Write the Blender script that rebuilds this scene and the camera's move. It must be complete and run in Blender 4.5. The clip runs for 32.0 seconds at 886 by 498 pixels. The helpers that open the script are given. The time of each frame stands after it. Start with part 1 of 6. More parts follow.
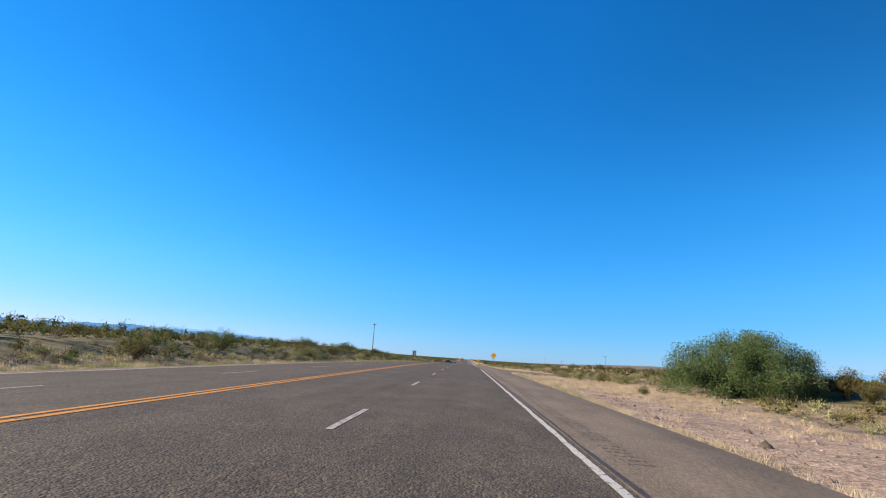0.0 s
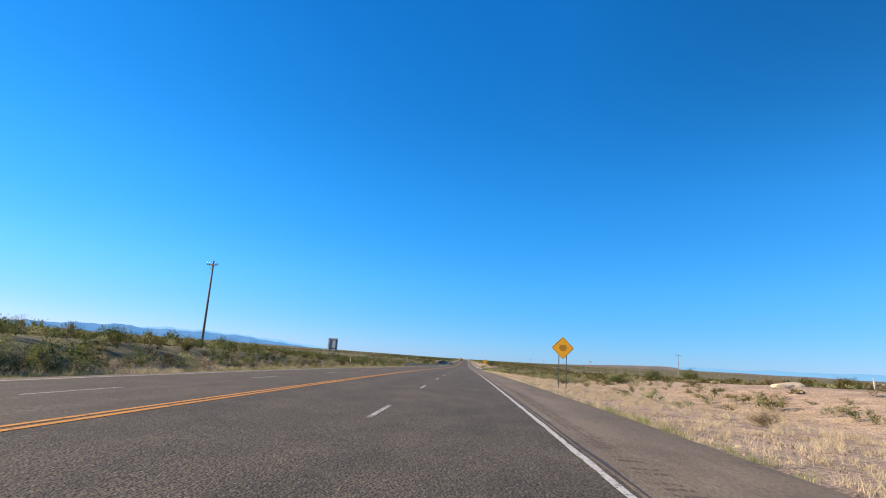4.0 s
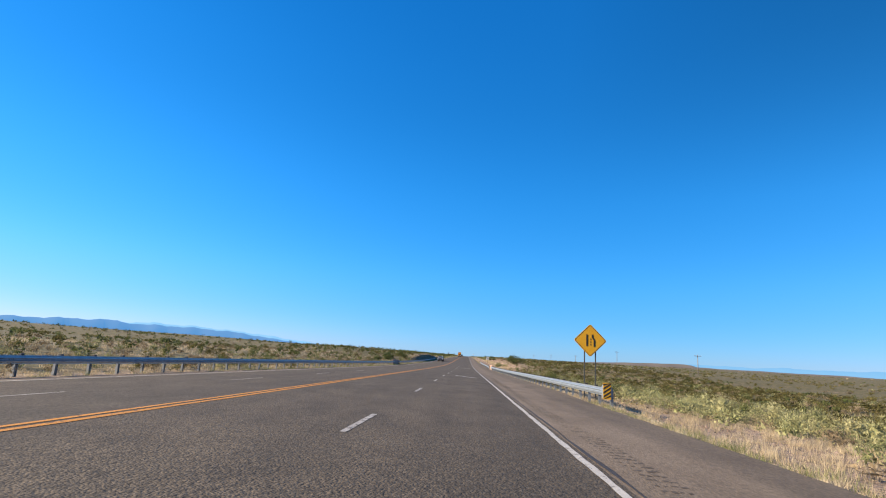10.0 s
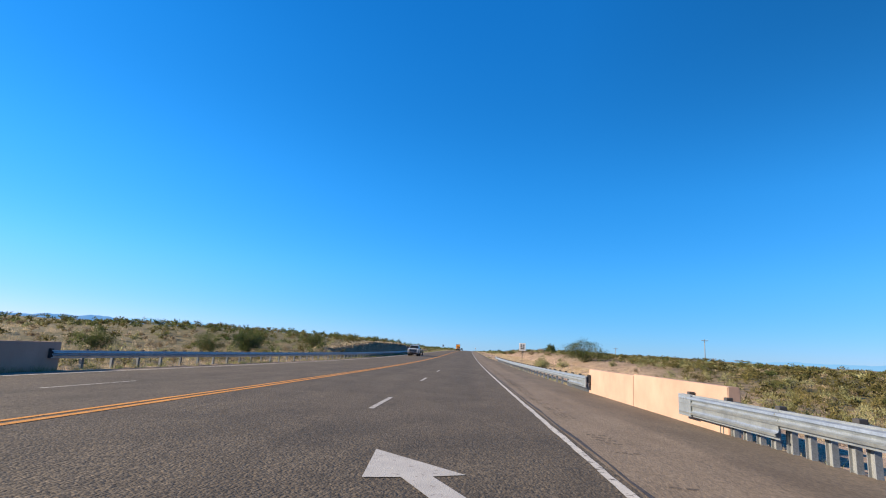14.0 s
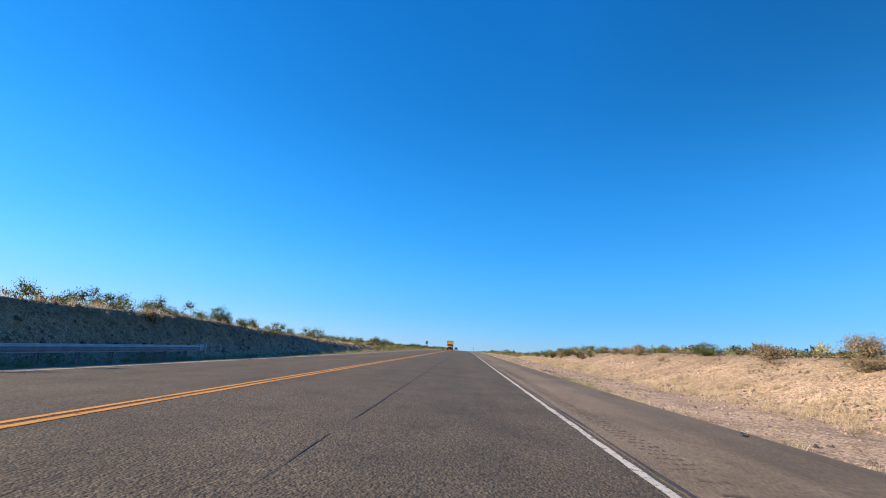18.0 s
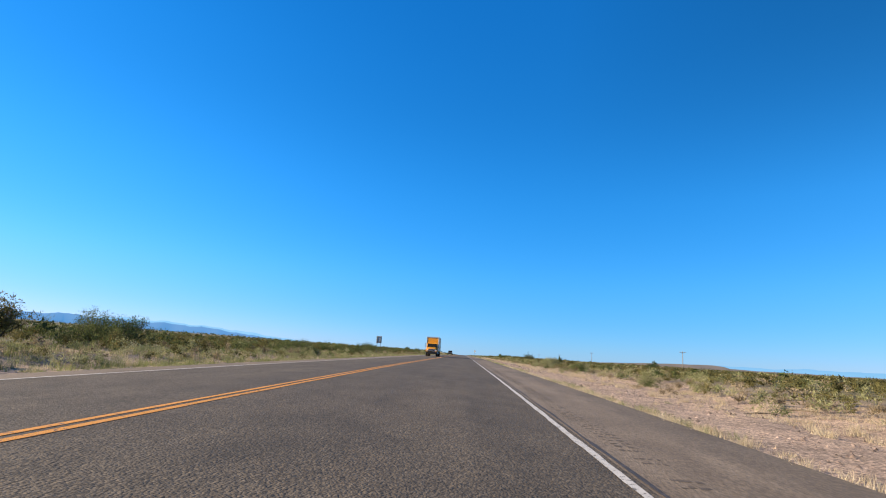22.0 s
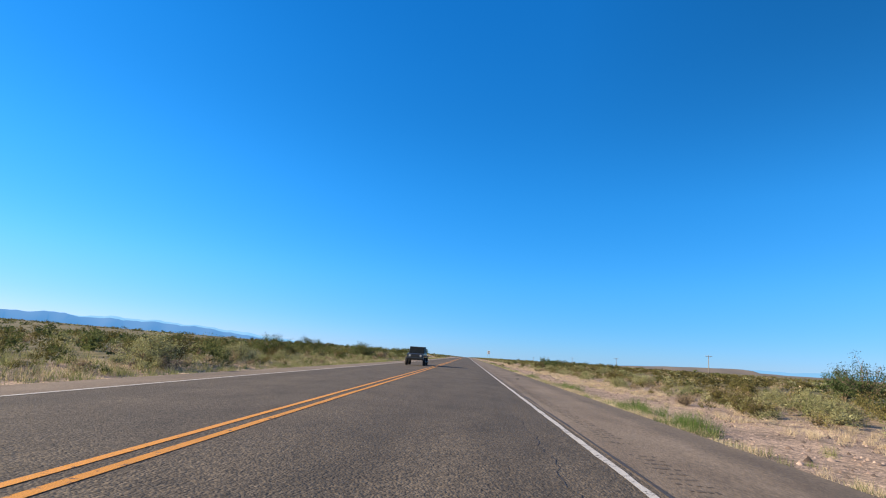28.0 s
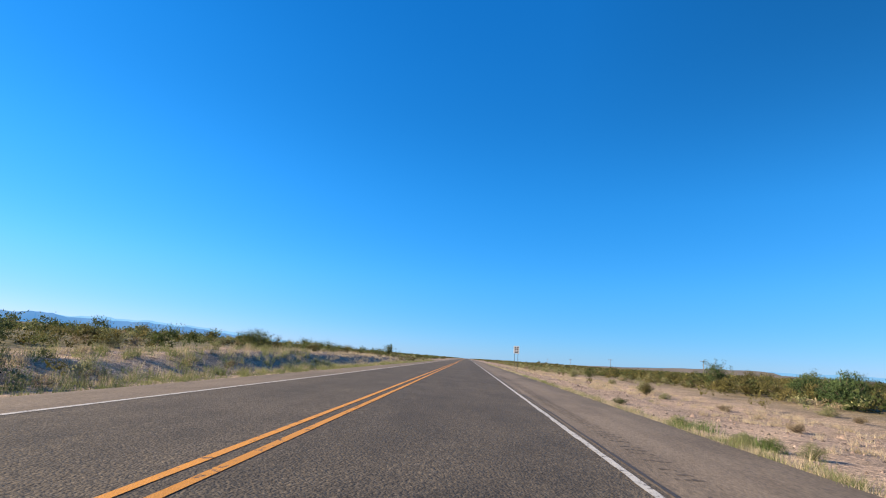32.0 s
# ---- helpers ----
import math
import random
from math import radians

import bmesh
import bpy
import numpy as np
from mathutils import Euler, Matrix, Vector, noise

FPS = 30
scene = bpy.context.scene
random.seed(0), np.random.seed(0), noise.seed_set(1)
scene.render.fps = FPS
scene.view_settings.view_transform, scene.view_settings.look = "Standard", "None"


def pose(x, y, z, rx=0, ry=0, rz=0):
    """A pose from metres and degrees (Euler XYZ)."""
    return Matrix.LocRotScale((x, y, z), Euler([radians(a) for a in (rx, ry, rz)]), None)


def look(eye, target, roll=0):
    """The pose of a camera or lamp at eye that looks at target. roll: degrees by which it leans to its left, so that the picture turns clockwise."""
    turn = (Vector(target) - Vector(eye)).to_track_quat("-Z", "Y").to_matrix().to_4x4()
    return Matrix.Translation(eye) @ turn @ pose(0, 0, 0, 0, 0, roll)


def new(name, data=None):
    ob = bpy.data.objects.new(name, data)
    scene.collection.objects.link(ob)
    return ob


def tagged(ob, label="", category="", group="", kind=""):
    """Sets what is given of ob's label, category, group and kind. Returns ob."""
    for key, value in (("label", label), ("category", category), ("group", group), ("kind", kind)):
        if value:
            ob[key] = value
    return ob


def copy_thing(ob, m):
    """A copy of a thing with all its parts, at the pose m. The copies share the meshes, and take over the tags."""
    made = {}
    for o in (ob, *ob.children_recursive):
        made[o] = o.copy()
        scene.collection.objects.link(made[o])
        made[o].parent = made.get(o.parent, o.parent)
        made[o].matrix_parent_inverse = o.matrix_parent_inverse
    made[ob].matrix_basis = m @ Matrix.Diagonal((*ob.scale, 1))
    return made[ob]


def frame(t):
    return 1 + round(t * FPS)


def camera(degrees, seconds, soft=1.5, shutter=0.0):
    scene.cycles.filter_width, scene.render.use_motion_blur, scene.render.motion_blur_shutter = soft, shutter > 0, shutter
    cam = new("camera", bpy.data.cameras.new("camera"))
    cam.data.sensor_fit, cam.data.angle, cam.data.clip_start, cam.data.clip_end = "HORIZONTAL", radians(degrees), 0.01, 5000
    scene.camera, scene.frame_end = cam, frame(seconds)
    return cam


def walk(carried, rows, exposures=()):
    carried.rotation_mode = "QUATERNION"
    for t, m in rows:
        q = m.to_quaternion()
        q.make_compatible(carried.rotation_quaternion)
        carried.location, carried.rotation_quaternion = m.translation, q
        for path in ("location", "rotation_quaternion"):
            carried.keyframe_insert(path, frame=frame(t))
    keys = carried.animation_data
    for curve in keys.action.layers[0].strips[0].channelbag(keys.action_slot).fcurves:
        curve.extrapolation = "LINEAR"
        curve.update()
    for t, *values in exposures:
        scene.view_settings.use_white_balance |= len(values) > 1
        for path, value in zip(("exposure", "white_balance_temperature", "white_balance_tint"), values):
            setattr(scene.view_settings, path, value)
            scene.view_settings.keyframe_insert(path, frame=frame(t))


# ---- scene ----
# ---- camera ----
SPEED = 26.76        # metres a second, a steady drive
EYE_HEIGHT = 1.223
CROWN = 0.0227       # fall of the road surface away from the yellow lines

# slope of the road along its length (distance, rise per metre)
SLOPES = [(-500, .003), (10, .0048), (37, .0031), (63, .0002), (90, -.0027), (170, -.0108), (197, -.0124), (224, -.0128),
          (278, -.0123), (304, -.0113), (331, -.0117), (358, -.0094), (385, -.0072), (465, .0058), (492, .0085),
          (518, .0097), (545, .0103), (572, .0114), (599, .0091), (625, .0056), (679, .0057), (760, .0018), (813, .003),
          (866, .0023), (1000, .002), (1100, 0), (6000, 0)]
_g = np.linspace(-500, 6000, 13001)
_z = np.cumsum(np.interp(_g, [a for a, _ in SLOPES], [b for _, b in SLOPES])) * (_g[1] - _g[0])
_z -= np.interp(0, _g, _z)


def along(y):
    """Height of the road's middle."""
    return np.interp(y, _g, _z)


def yellow_x(y):
    return np.interp(y, [385, 470, 496, 523, 550, 577, 603, 630, 657, 684, 764, 791, 817, 871, 950],
                     [-7.33, -7.13, -7.06, -6.9, -6.63, -6.43, -6.28, -6.1, -5.75, -5.5, -5.1, -4.85, -4.65, -4.4, -4.15])


def left_line_x(y):
    return np.interp(y, [0, 400, 480, 560, 630, 690, 770, 800, 830, 880, 960],
                     [-15.1, -15.1, -14.2, -12.7, -11.5, -10.8, -10.4, -9.8, -9.3, -8.65, -8.1])


def left_edge_x(y):
    return left_line_x(y) - np.interp(y, [0, 480, 560, 700, 1000], [1.0, 1.3, 1.2, 1.9, 2.2])


def right_edge_x(y):
    return np.interp(y, [0, 120, 255, 292, 300, 480, 500, 620], [2.85, 3.0, 3.05, 3.6, 4.0, 4.0, 3.4, 3.05])


def road_z(x, y):
    return along(y) - CROWN * np.abs(x - yellow_x(y))


cam = camera(80.0, 32.0, 1.1)
# seconds, yaw to the left, tilt up, lean, distance from the right edge line
DRIVE = [(0, 3.2, 11.62, 3.39, -1.64), (1, 3.09, 11.58, 3.34, -1.71), (2, 3.22, 11.58, 3.29, -1.7), (3, 3.12, 11.64, 3.29, -1.79),
         (4.5, 3.12, 11.63, 3.25, -1.74), (6, 3.12, 11.61, 3.21, -1.7), (7, 3.34, 11.51, 3.19, -1.68), (8, 3.23, 11.39, 3.25, -1.72),
         (9, 3.27, 11.4, 3.28, -1.7), (10, 3.19, 11.35, 3.29, -1.72), (11, 3.27, 11.19, 3.23, -1.65), (12, 3.31, 11.0, 3.29, -1.68),
         (13, 3.21, 10.94, 3.16, -1.74), (14, 3.22, 10.89, 3.02, -1.66), (15.5, 3.1, 10.87, 3.08, -1.8), (17, 2.99, 10.85, 3.13, -1.94),
         (18, 2.83, 10.95, 3.23, -2.04), (19, 2.83, 10.99, 3.3, -2.04), (20, 2.75, 11.06, 3.36, -2.0), (21, 2.71, 11.22, 3.42, -1.92),
         (22, 2.76, 11.26, 3.5, -1.82), (23, 2.99, 11.29, 3.58, -1.69), (24, 3.04, 11.3, 3.62, -1.41), (25, 3.02, 11.29, 3.7, -1.4),
         (26.5, 3.1, 11.35, 3.71, -1.68), (28, 3.19, 11.4, 3.72, -1.95), (29, 3.08, 11.43, 3.71, -1.97), (30, 3.18, 11.46, 3.7, -1.91),
         (31, 3.25, 11.5, 3.69, -1.97), (32, 3.3, 11.53, 3.68, -2.02)]


def drive_pose(t, yaw, tilt, lean, x):
    y = SPEED * t
    z = float(road_z(x, y)) + EYE_HEIGHT
    a, b = radians(yaw), radians(tilt)
    way = Vector((-math.sin(a) * math.cos(b), math.cos(a) * math.cos(b), math.sin(b)))
    return look((x, y, z), Vector((x, y, z)) + way, lean)


walk(cam, [(r[0], drive_pose(*r)) for r in DRIVE], exposures=[(0, 1.434), (32, 1.434)])

# ---- light ----
SUN_HEIGHT = 22.0
world = bpy.data.worlds.new("sky")
scene.world = world
world.use_nodes = True
wn = world.node_tree.nodes
wn.clear()
sky = wn.new("ShaderNodeTexSky")
sky.sky_type, sky.sun_disc = "NISHITA", False
sky.sun_elevation, sky.sun_rotation = radians(SUN_HEIGHT), radians(103)
sky.altitude, sky.air_density, sky.dust_density, sky.ozone_density = 1300, 1.0, 0.3, 3.0
wb = wn.new("ShaderNodeBackground")
wb.inputs["Strength"].default_value = 0.354
wo = wn.new("ShaderNodeOutputWorld")
wl = world.node_tree.links
dim = wn.new("ShaderNodeVectorMath")
dim.operation = "SCALE"
dim.inputs["Scale"].default_value = 0.12
wl.new(sky.outputs[0], dim.inputs[0])
split, join = wn.new("ShaderNodeSeparateXYZ"), wn.new("ShaderNodeCombineXYZ")
wl.new(dim.outputs[0], split.inputs[0])
for i, (power, gain) in enumerate(((1.85, 1.1), (.81, .95), (.63, 1.45))):   # the deep blue that the camera gives a clear sky
    p, q = wn.new("ShaderNodeMath"), wn.new("ShaderNodeMath")
    p.operation, q.operation = "POWER", "MULTIPLY"
    p.inputs[1].default_value, q.inputs[1].default_value = power, gain
    wl.new(split.outputs[i], p.inputs[0])
    wl.new(p.outputs[0], q.inputs[0])
    wl.new(q.outputs[0], join.inputs[i])
# clearer air: the sky on the sun's side is brighter, and it pales towards the horizon
way, axes = wn.new("ShaderNodeTexCoord"), wn.new("ShaderNodeSeparateXYZ")
wl.new(way.outputs["Generated"], axes.inputs[0])
lean = wn.new("ShaderNodeMath")
lean.operation = "MULTIPLY"
wl.new(axes.outputs[0], lean.inputs[0])
rise = wn.new("ShaderNodeMapRange")
rise.inputs["From Min"].default_value, rise.inputs["From Max"].default_value = .06, .5
rise.inputs["To Min"].default_value, rise.inputs["To Max"].default_value = .0, -.56
wl.new(axes.outputs[2], rise.inputs["Value"])
wl.new(rise.outputs[0], lean.inputs[1])
side = wn.new("ShaderNodeMath")
side.operation = "POWER"
side.inputs[0].default_value = 2
wl.new(lean.outputs[0], side.inputs[1])
low = wn.new("ShaderNodeMapRange")
low.interpolation_type = "SMOOTHSTEP"
low.inputs["From Min"].default_value, low.inputs["From Max"].default_value = .08, .5
low.inputs["To Min"].default_value, low.inputs["To Max"].default_value = .97, 1.0
wl.new(axes.outputs[2], low.inputs["Value"])
# away from the sun the sky deepens further towards the zenith
east, deep, shade = wn.new("ShaderNodeMapRange"), wn.new("ShaderNodeMapRange"), wn.new("ShaderNodeMath")
for node, values in ((east, (.15, .6, 0, .42)), (deep, (.28, .62, 0, 1))):
    for key, value in zip(("From Min", "From Max", "To Min", "To Max"), values):
        node.inputs[key].default_value = value
wl.new(axes.outputs[0], east.inputs["Value"])
wl.new(axes.outputs[2], deep.inputs["Value"])
shade.operation = "MULTIPLY"
wl.new(east.outputs[0], shade.inputs[0])
wl.new(deep.outputs[0], shade.inputs[1])
keep, side_out = wn.new("ShaderNodeMath"), wn.new("ShaderNodeMath")
keep.operation, side_out.operation = "SUBTRACT", "MULTIPLY"
keep.inputs[0].default_value = 1
wl.new(shade.outputs[0], keep.inputs[1])
wl.new(side.outputs[0], side_out.inputs[0])
wl.new(keep.outputs[0], side_out.inputs[1])
both = wn.new("ShaderNodeMath")
both.operation = "MULTIPLY"
wl.new(side_out.outputs[0], both.inputs[0])
wl.new(low.outputs[0], both.inputs[1])
# the brightest band of clear sky lies some way above the hazy horizon
up, down, glow, lift = wn.new("ShaderNodeMapRange"), wn.new("ShaderNodeMapRange"), wn.new("ShaderNodeMath"), wn.new("ShaderNodeMath")
for node, values in ((up, (.05, .16, 0, 1)), (down, (.26, .46, .1, 0))):
    node.interpolation_type = "SMOOTHSTEP"
    for key, value in zip(("From Min", "From Max", "To Min", "To Max"), values):
        node.inputs[key].default_value = value
    wl.new(axes.outputs[2], node.inputs["Value"])
glow.operation, lift.operation = "MULTIPLY_ADD", "MULTIPLY"
wl.new(up.outputs[0], glow.inputs[0])
wl.new(down.outputs[0], glow.inputs[1])
glow.inputs[2].default_value = 1
wl.new(both.outputs[0], lift.inputs[0])
wl.new(glow.outputs[0], lift.inputs[1])
tilt = wn.new("ShaderNodeVectorMath")
tilt.operation = "SCALE"
clear = wn.new("ShaderNodeCombineXYZ")     # dry air: the horizon stays blue, with little white haze
for i, share in enumerate((.74, .95, .99)):
    node = wn.new("ShaderNodeMapRange")
    node.interpolation_type = "SMOOTHSTEP"
    for key, value in zip(("From Min", "From Max", "To Min", "To Max"), (.0, .14, share, 1)):
        node.inputs[key].default_value = value
    wl.new(axes.outputs[2], node.inputs["Value"])
    wl.new(node.outputs[0], clear.inputs[i])
blue = wn.new("ShaderNodeVectorMath")
blue.operation = "MULTIPLY"
wl.new(join.outputs[0], blue.inputs[0])
wl.new(clear.outputs[0], blue.inputs[1])
wl.new(blue.outputs[0], tilt.inputs[0])
wl.new(lift.outputs[0], tilt.inputs["Scale"])
wl.new(tilt.outputs[0], wb.inputs[0])
world.node_tree.links.new(wb.outputs[0], wo.inputs[0])
sun = new("sun", bpy.data.lights.new("sun", "SUN"))
sun.data.energy, sun.data.angle, sun.data.color = 5.0, radians(0.53), (1.0, 0.825, 0.59)
_c = math.cos(radians(SUN_HEIGHT))
sun.matrix_basis = look((0, 0, 100), Vector((0, 0, 100)) + Vector((_c * .974, _c * .225, -math.sin(radians(SUN_HEIGHT)))))


# ---- materials ----
def surface(name, ramp, scale=2.0, rough=0.85, metal=0.0, fine=0.0, fine_scale=60.0, bump=0.0, bump_scale=40.0, shift=0.0, island=0.0,
            stretch=(1, 1, 1), big=0.0, big_scale=0.15, spec=0.4, through_light=0.0, relief=.02, pebbles=0.0, pebble_scale=14.0):
    """A node material: a colour ramp over noise, a fine grain, a large drift, loose pebbles, and relief."""
    m = bpy.data.materials.new(name)
    m.use_nodes = True
    t = m.node_tree
    n, l = t.nodes, t.links
    b = n["Principled BSDF"]
    b.inputs["Roughness"].default_value, b.inputs["Metallic"].default_value = rough, metal
    b.inputs["Specular IOR Level"].default_value = spec
    co = n.new("ShaderNodeTexCoord")
    mp = n.new("ShaderNodeMapping")
    mp.inputs["Scale"].default_value = stretch
    l.new(co.outputs["Object"], mp.inputs[0])
    no = n.new("ShaderNodeTexNoise")
    no.inputs["Scale"].default_value, no.inputs["Detail"].default_value, no.inputs["Roughness"].default_value = scale, 6, 0.6
    l.new(mp.outputs[0], no.inputs["Vector"])
    cr = n.new("ShaderNodeValToRGB")
    e = cr.color_ramp.elements
    lo, hi = 0.33, 0.67
    while len(e) < len(ramp):
        e.new(0.5)
    for i, c in enumerate(ramp):
        e[i].position = lo + (hi - lo) * i / max(1, len(ramp) - 1)
        e[i].color = (*c, 1)
    l.new(no.outputs[0], cr.inputs[0])
    col = cr.outputs[0]

    def vary(col, source, amount):
        mr = n.new("ShaderNodeMapRange")
        mr.inputs["To Min"].default_value, mr.inputs["To Max"].default_value = 1 - amount, 1 + amount
        l.new(source, mr.inputs["Value"])
        mx = n.new("ShaderNodeVectorMath")
        mx.operation = "SCALE"
        l.new(col, mx.inputs[0])
        l.new(mr.outputs[0], mx.inputs["Scale"])
        return mx.outputs[0]
    if fine:
        f = n.new("ShaderNodeTexNoise")
        f.inputs["Scale"].default_value, f.inputs["Detail"].default_value = fine_scale, 3
        l.new(mp.outputs[0], f.inputs["Vector"])
        mr = n.new("ShaderNodeMapRange")
        mr.inputs["From Min"].default_value, mr.inputs["From Max"].default_value = 0.3, 0.7
        l.new(f.outputs[0], mr.inputs["Value"])
        col = vary(col, mr.outputs[0], fine)
    stones = None
    if pebbles:
        for k, amount in ((1.0, pebbles), (2.3, pebbles * .7)):
            vo = n.new("ShaderNodeTexVoronoi")
            vo.inputs["Scale"].default_value = pebble_scale * k
            l.new(co.outputs["Object"], vo.inputs["Vector"])
            one = n.new("ShaderNodeSeparateColor")
            l.new(vo.outputs["Color"], one.inputs[0])
            col = vary(col, one.outputs[0], amount)
            stones = stones or vo.outputs["Distance"]
    if big:
        f = n.new("ShaderNodeTexNoise")
        f.inputs["Scale"].default_value, f.inputs["Detail"].default_value = big_scale, 4
        l.new(co.outputs["Object"], f.inputs["Vector"])
        mr = n.new("ShaderNodeMapRange")
        mr.inputs["From Min"].default_value, mr.inputs["From Max"].default_value = 0.3, 0.7
        l.new(f.outputs[0], mr.inputs["Value"])
        col = vary(col, mr.outputs[0], big)
    if shift:
        col = vary(col, n.new("ShaderNodeObjectInfo").outputs["Random"], shift)
    if island:
        col = vary(col, n.new("ShaderNodeNewGeometry").outputs["Random Per Island"], island)
    l.new(col, b.inputs["Base Color"])
    if bump:
        f = n.new("ShaderNodeTexNoise")
        f.inputs["Scale"].default_value, f.inputs["Detail"].default_value = bump_scale, 5
        l.new(mp.outputs[0], f.inputs["Vector"])
        bu = n.new("ShaderNodeBump")
        bu.inputs["Strength"].default_value, bu.inputs["Distance"].default_value = bump, relief
        height = f.outputs[0]
        if stones:
            k = n.new("ShaderNodeMath")
            k.operation = "MULTIPLY_ADD"
            l.new(stones, k.inputs[0])
            k.inputs[1].default_value = -.9
            l.new(height, k.inputs[2])
            height = k.outputs[0]
        l.new(height, bu.inputs["Height"])
        l.new(bu.outputs[0], b.inputs["Normal"])
    if through_light:      # thin leaves let part of the light through
        tr, mx = n.new("ShaderNodeBsdfTranslucent"), n.new("ShaderNodeMixShader")
        mx.inputs[0].default_value = through_light
        l.new(col, tr.inputs["Color"])
        l.new(b.outputs[0], mx.inputs[1])
        l.new(tr.outputs[0], mx.inputs[2])
        l.new(mx.outputs[0], n["Material Output"].inputs["Surface"])
    return m


def worn_paint(name, paint, ground, amount, scale=9.0):
    """Road paint, rubbed through to the asphalt in patches."""
    m = surface(name, [paint, tuple(v * .86 for v in paint)], 3, 0.75, fine=.12, fine_scale=90, bump=.3, bump_scale=70)
    t = m.node_tree
    n, l = t.nodes, t.links
    b = n["Principled BSDF"]
    src = b.inputs["Base Color"].links[0].from_socket
    co = n.new("ShaderNodeTexCoord")
    no = n.new("ShaderNodeTexNoise")
    no.inputs["Scale"].default_value, no.inputs["Detail"].default_value, no.inputs["Roughness"].default_value = scale, 8, 0.75
    l.new(co.outputs["Object"], no.inputs["Vector"])
    r = n.new("ShaderNodeMapRange")
    r.inputs["From Min"].default_value, r.inputs["From Max"].default_value = amount, amount + 0.05
    l.new(no.outputs[0], r.inputs["Value"])
    mx = n.new("ShaderNodeMix")
    mx.data_type = "RGBA"
    mx.inputs["A"].default_value = (*ground, 1)
    l.new(r.outputs[0], mx.inputs["Factor"])
    l.new(src, mx.inputs["B"])
    l.new(mx.outputs["Result"], b.inputs["Base Color"])
    return m


ASPHALT = surface("asphalt", [(.047, .0362, .0245), (.063, .0487, .033), (.074, .0578, .0395)], 1.1, 0.92, fine=.6, fine_scale=24, bump=.5,
                  bump_scale=34, big=.13, big_scale=.25, stretch=(1, .5, 1), pebbles=.2, pebble_scale=34)
SHOULDER = surface("shoulder_asphalt", [(.113, .084, .057), (.141, .107, .074), (.159, .122, .086)], .9, 0.92, fine=.32, fine_scale=26,
                   bump=.5, bump_scale=40, big=.14, big_scale=.22, stretch=(1, .35, 1))


def outer_band(m, x0, x1, dark):
    """The outer part of the shoulder is older, darker asphalt with a ragged border."""
    n, l = m.node_tree.nodes, m.node_tree.links
    b = n["Principled BSDF"]
    src = b.inputs["Base Color"].links[0].from_socket
    co, sp, no = n.new("ShaderNodeTexCoord"), n.new("ShaderNodeSeparateXYZ"), n.new("ShaderNodeTexNoise")
    mp = n.new("ShaderNodeMapping")
    mp.inputs["Scale"].default_value = (1, .22, 1)
    no.inputs["Scale"].default_value, no.inputs["Detail"].default_value, no.inputs["Roughness"].default_value = 1.1, 7, .65
    l.new(co.outputs["Object"], sp.inputs[0])
    l.new(co.outputs["Object"], mp.inputs[0])
    l.new(mp.outputs[0], no.inputs["Vector"])
    k = n.new("ShaderNodeMath")
    k.operation = "MULTIPLY_ADD"
    l.new(no.outputs[0], k.inputs[0])
    k.inputs[1].default_value = 1.8
    l.new(sp.outputs[0], k.inputs[2])
    r = n.new("ShaderNodeMapRange")
    r.inputs["From Min"].default_value, r.inputs["From Max"].default_value = x0 + .9, x1 + .9
    r.inputs["To Min"].default_value, r.inputs["To Max"].default_value = 1, dark
    l.new(k.outputs[0], r.inputs["Value"])
    mx = n.new("ShaderNodeVectorMath")
    mx.operation = "SCALE"
    l.new(src, mx.inputs[0])
    l.new(r.outputs[0], mx.inputs["Scale"])
    l.new(mx.outputs[0], b.inputs["Base Color"])


outer_band(SHOULDER, 1.9, 2.4, .74)


def wheel_tracks(m, across, along, least, most):
    """Long bands where tyres have polished the lanes, and older patches."""
    n, l = m.node_tree.nodes, m.node_tree.links
    b = n["Principled BSDF"]
    src = b.inputs["Base Color"].links[0].from_socket
    co, mp, no = n.new("ShaderNodeTexCoord"), n.new("ShaderNodeMapping"), n.new("ShaderNodeTexNoise")
    mp.inputs["Scale"].default_value = (across, along, 1)
    no.inputs["Scale"].default_value, no.inputs["Detail"].default_value, no.inputs["Roughness"].default_value = 1, 4, .6
    l.new(co.outputs["Object"], mp.inputs[0])
    l.new(mp.outputs[0], no.inputs["Vector"])
    r = n.new("ShaderNodeMapRange")
    r.inputs["From Min"].default_value, r.inputs["From Max"].default_value = .35, .65
    r.inputs["To Min"].default_value, r.inputs["To Max"].default_value = least, most
    l.new(no.outputs[0], r.inputs["Value"])
    mx = n.new("ShaderNodeVectorMath")
    mx.operation = "SCALE"
    l.new(src, mx.inputs[0])
    l.new(r.outputs[0], mx.inputs["Scale"])
    l.new(mx.outputs[0], b.inputs["Base Color"])


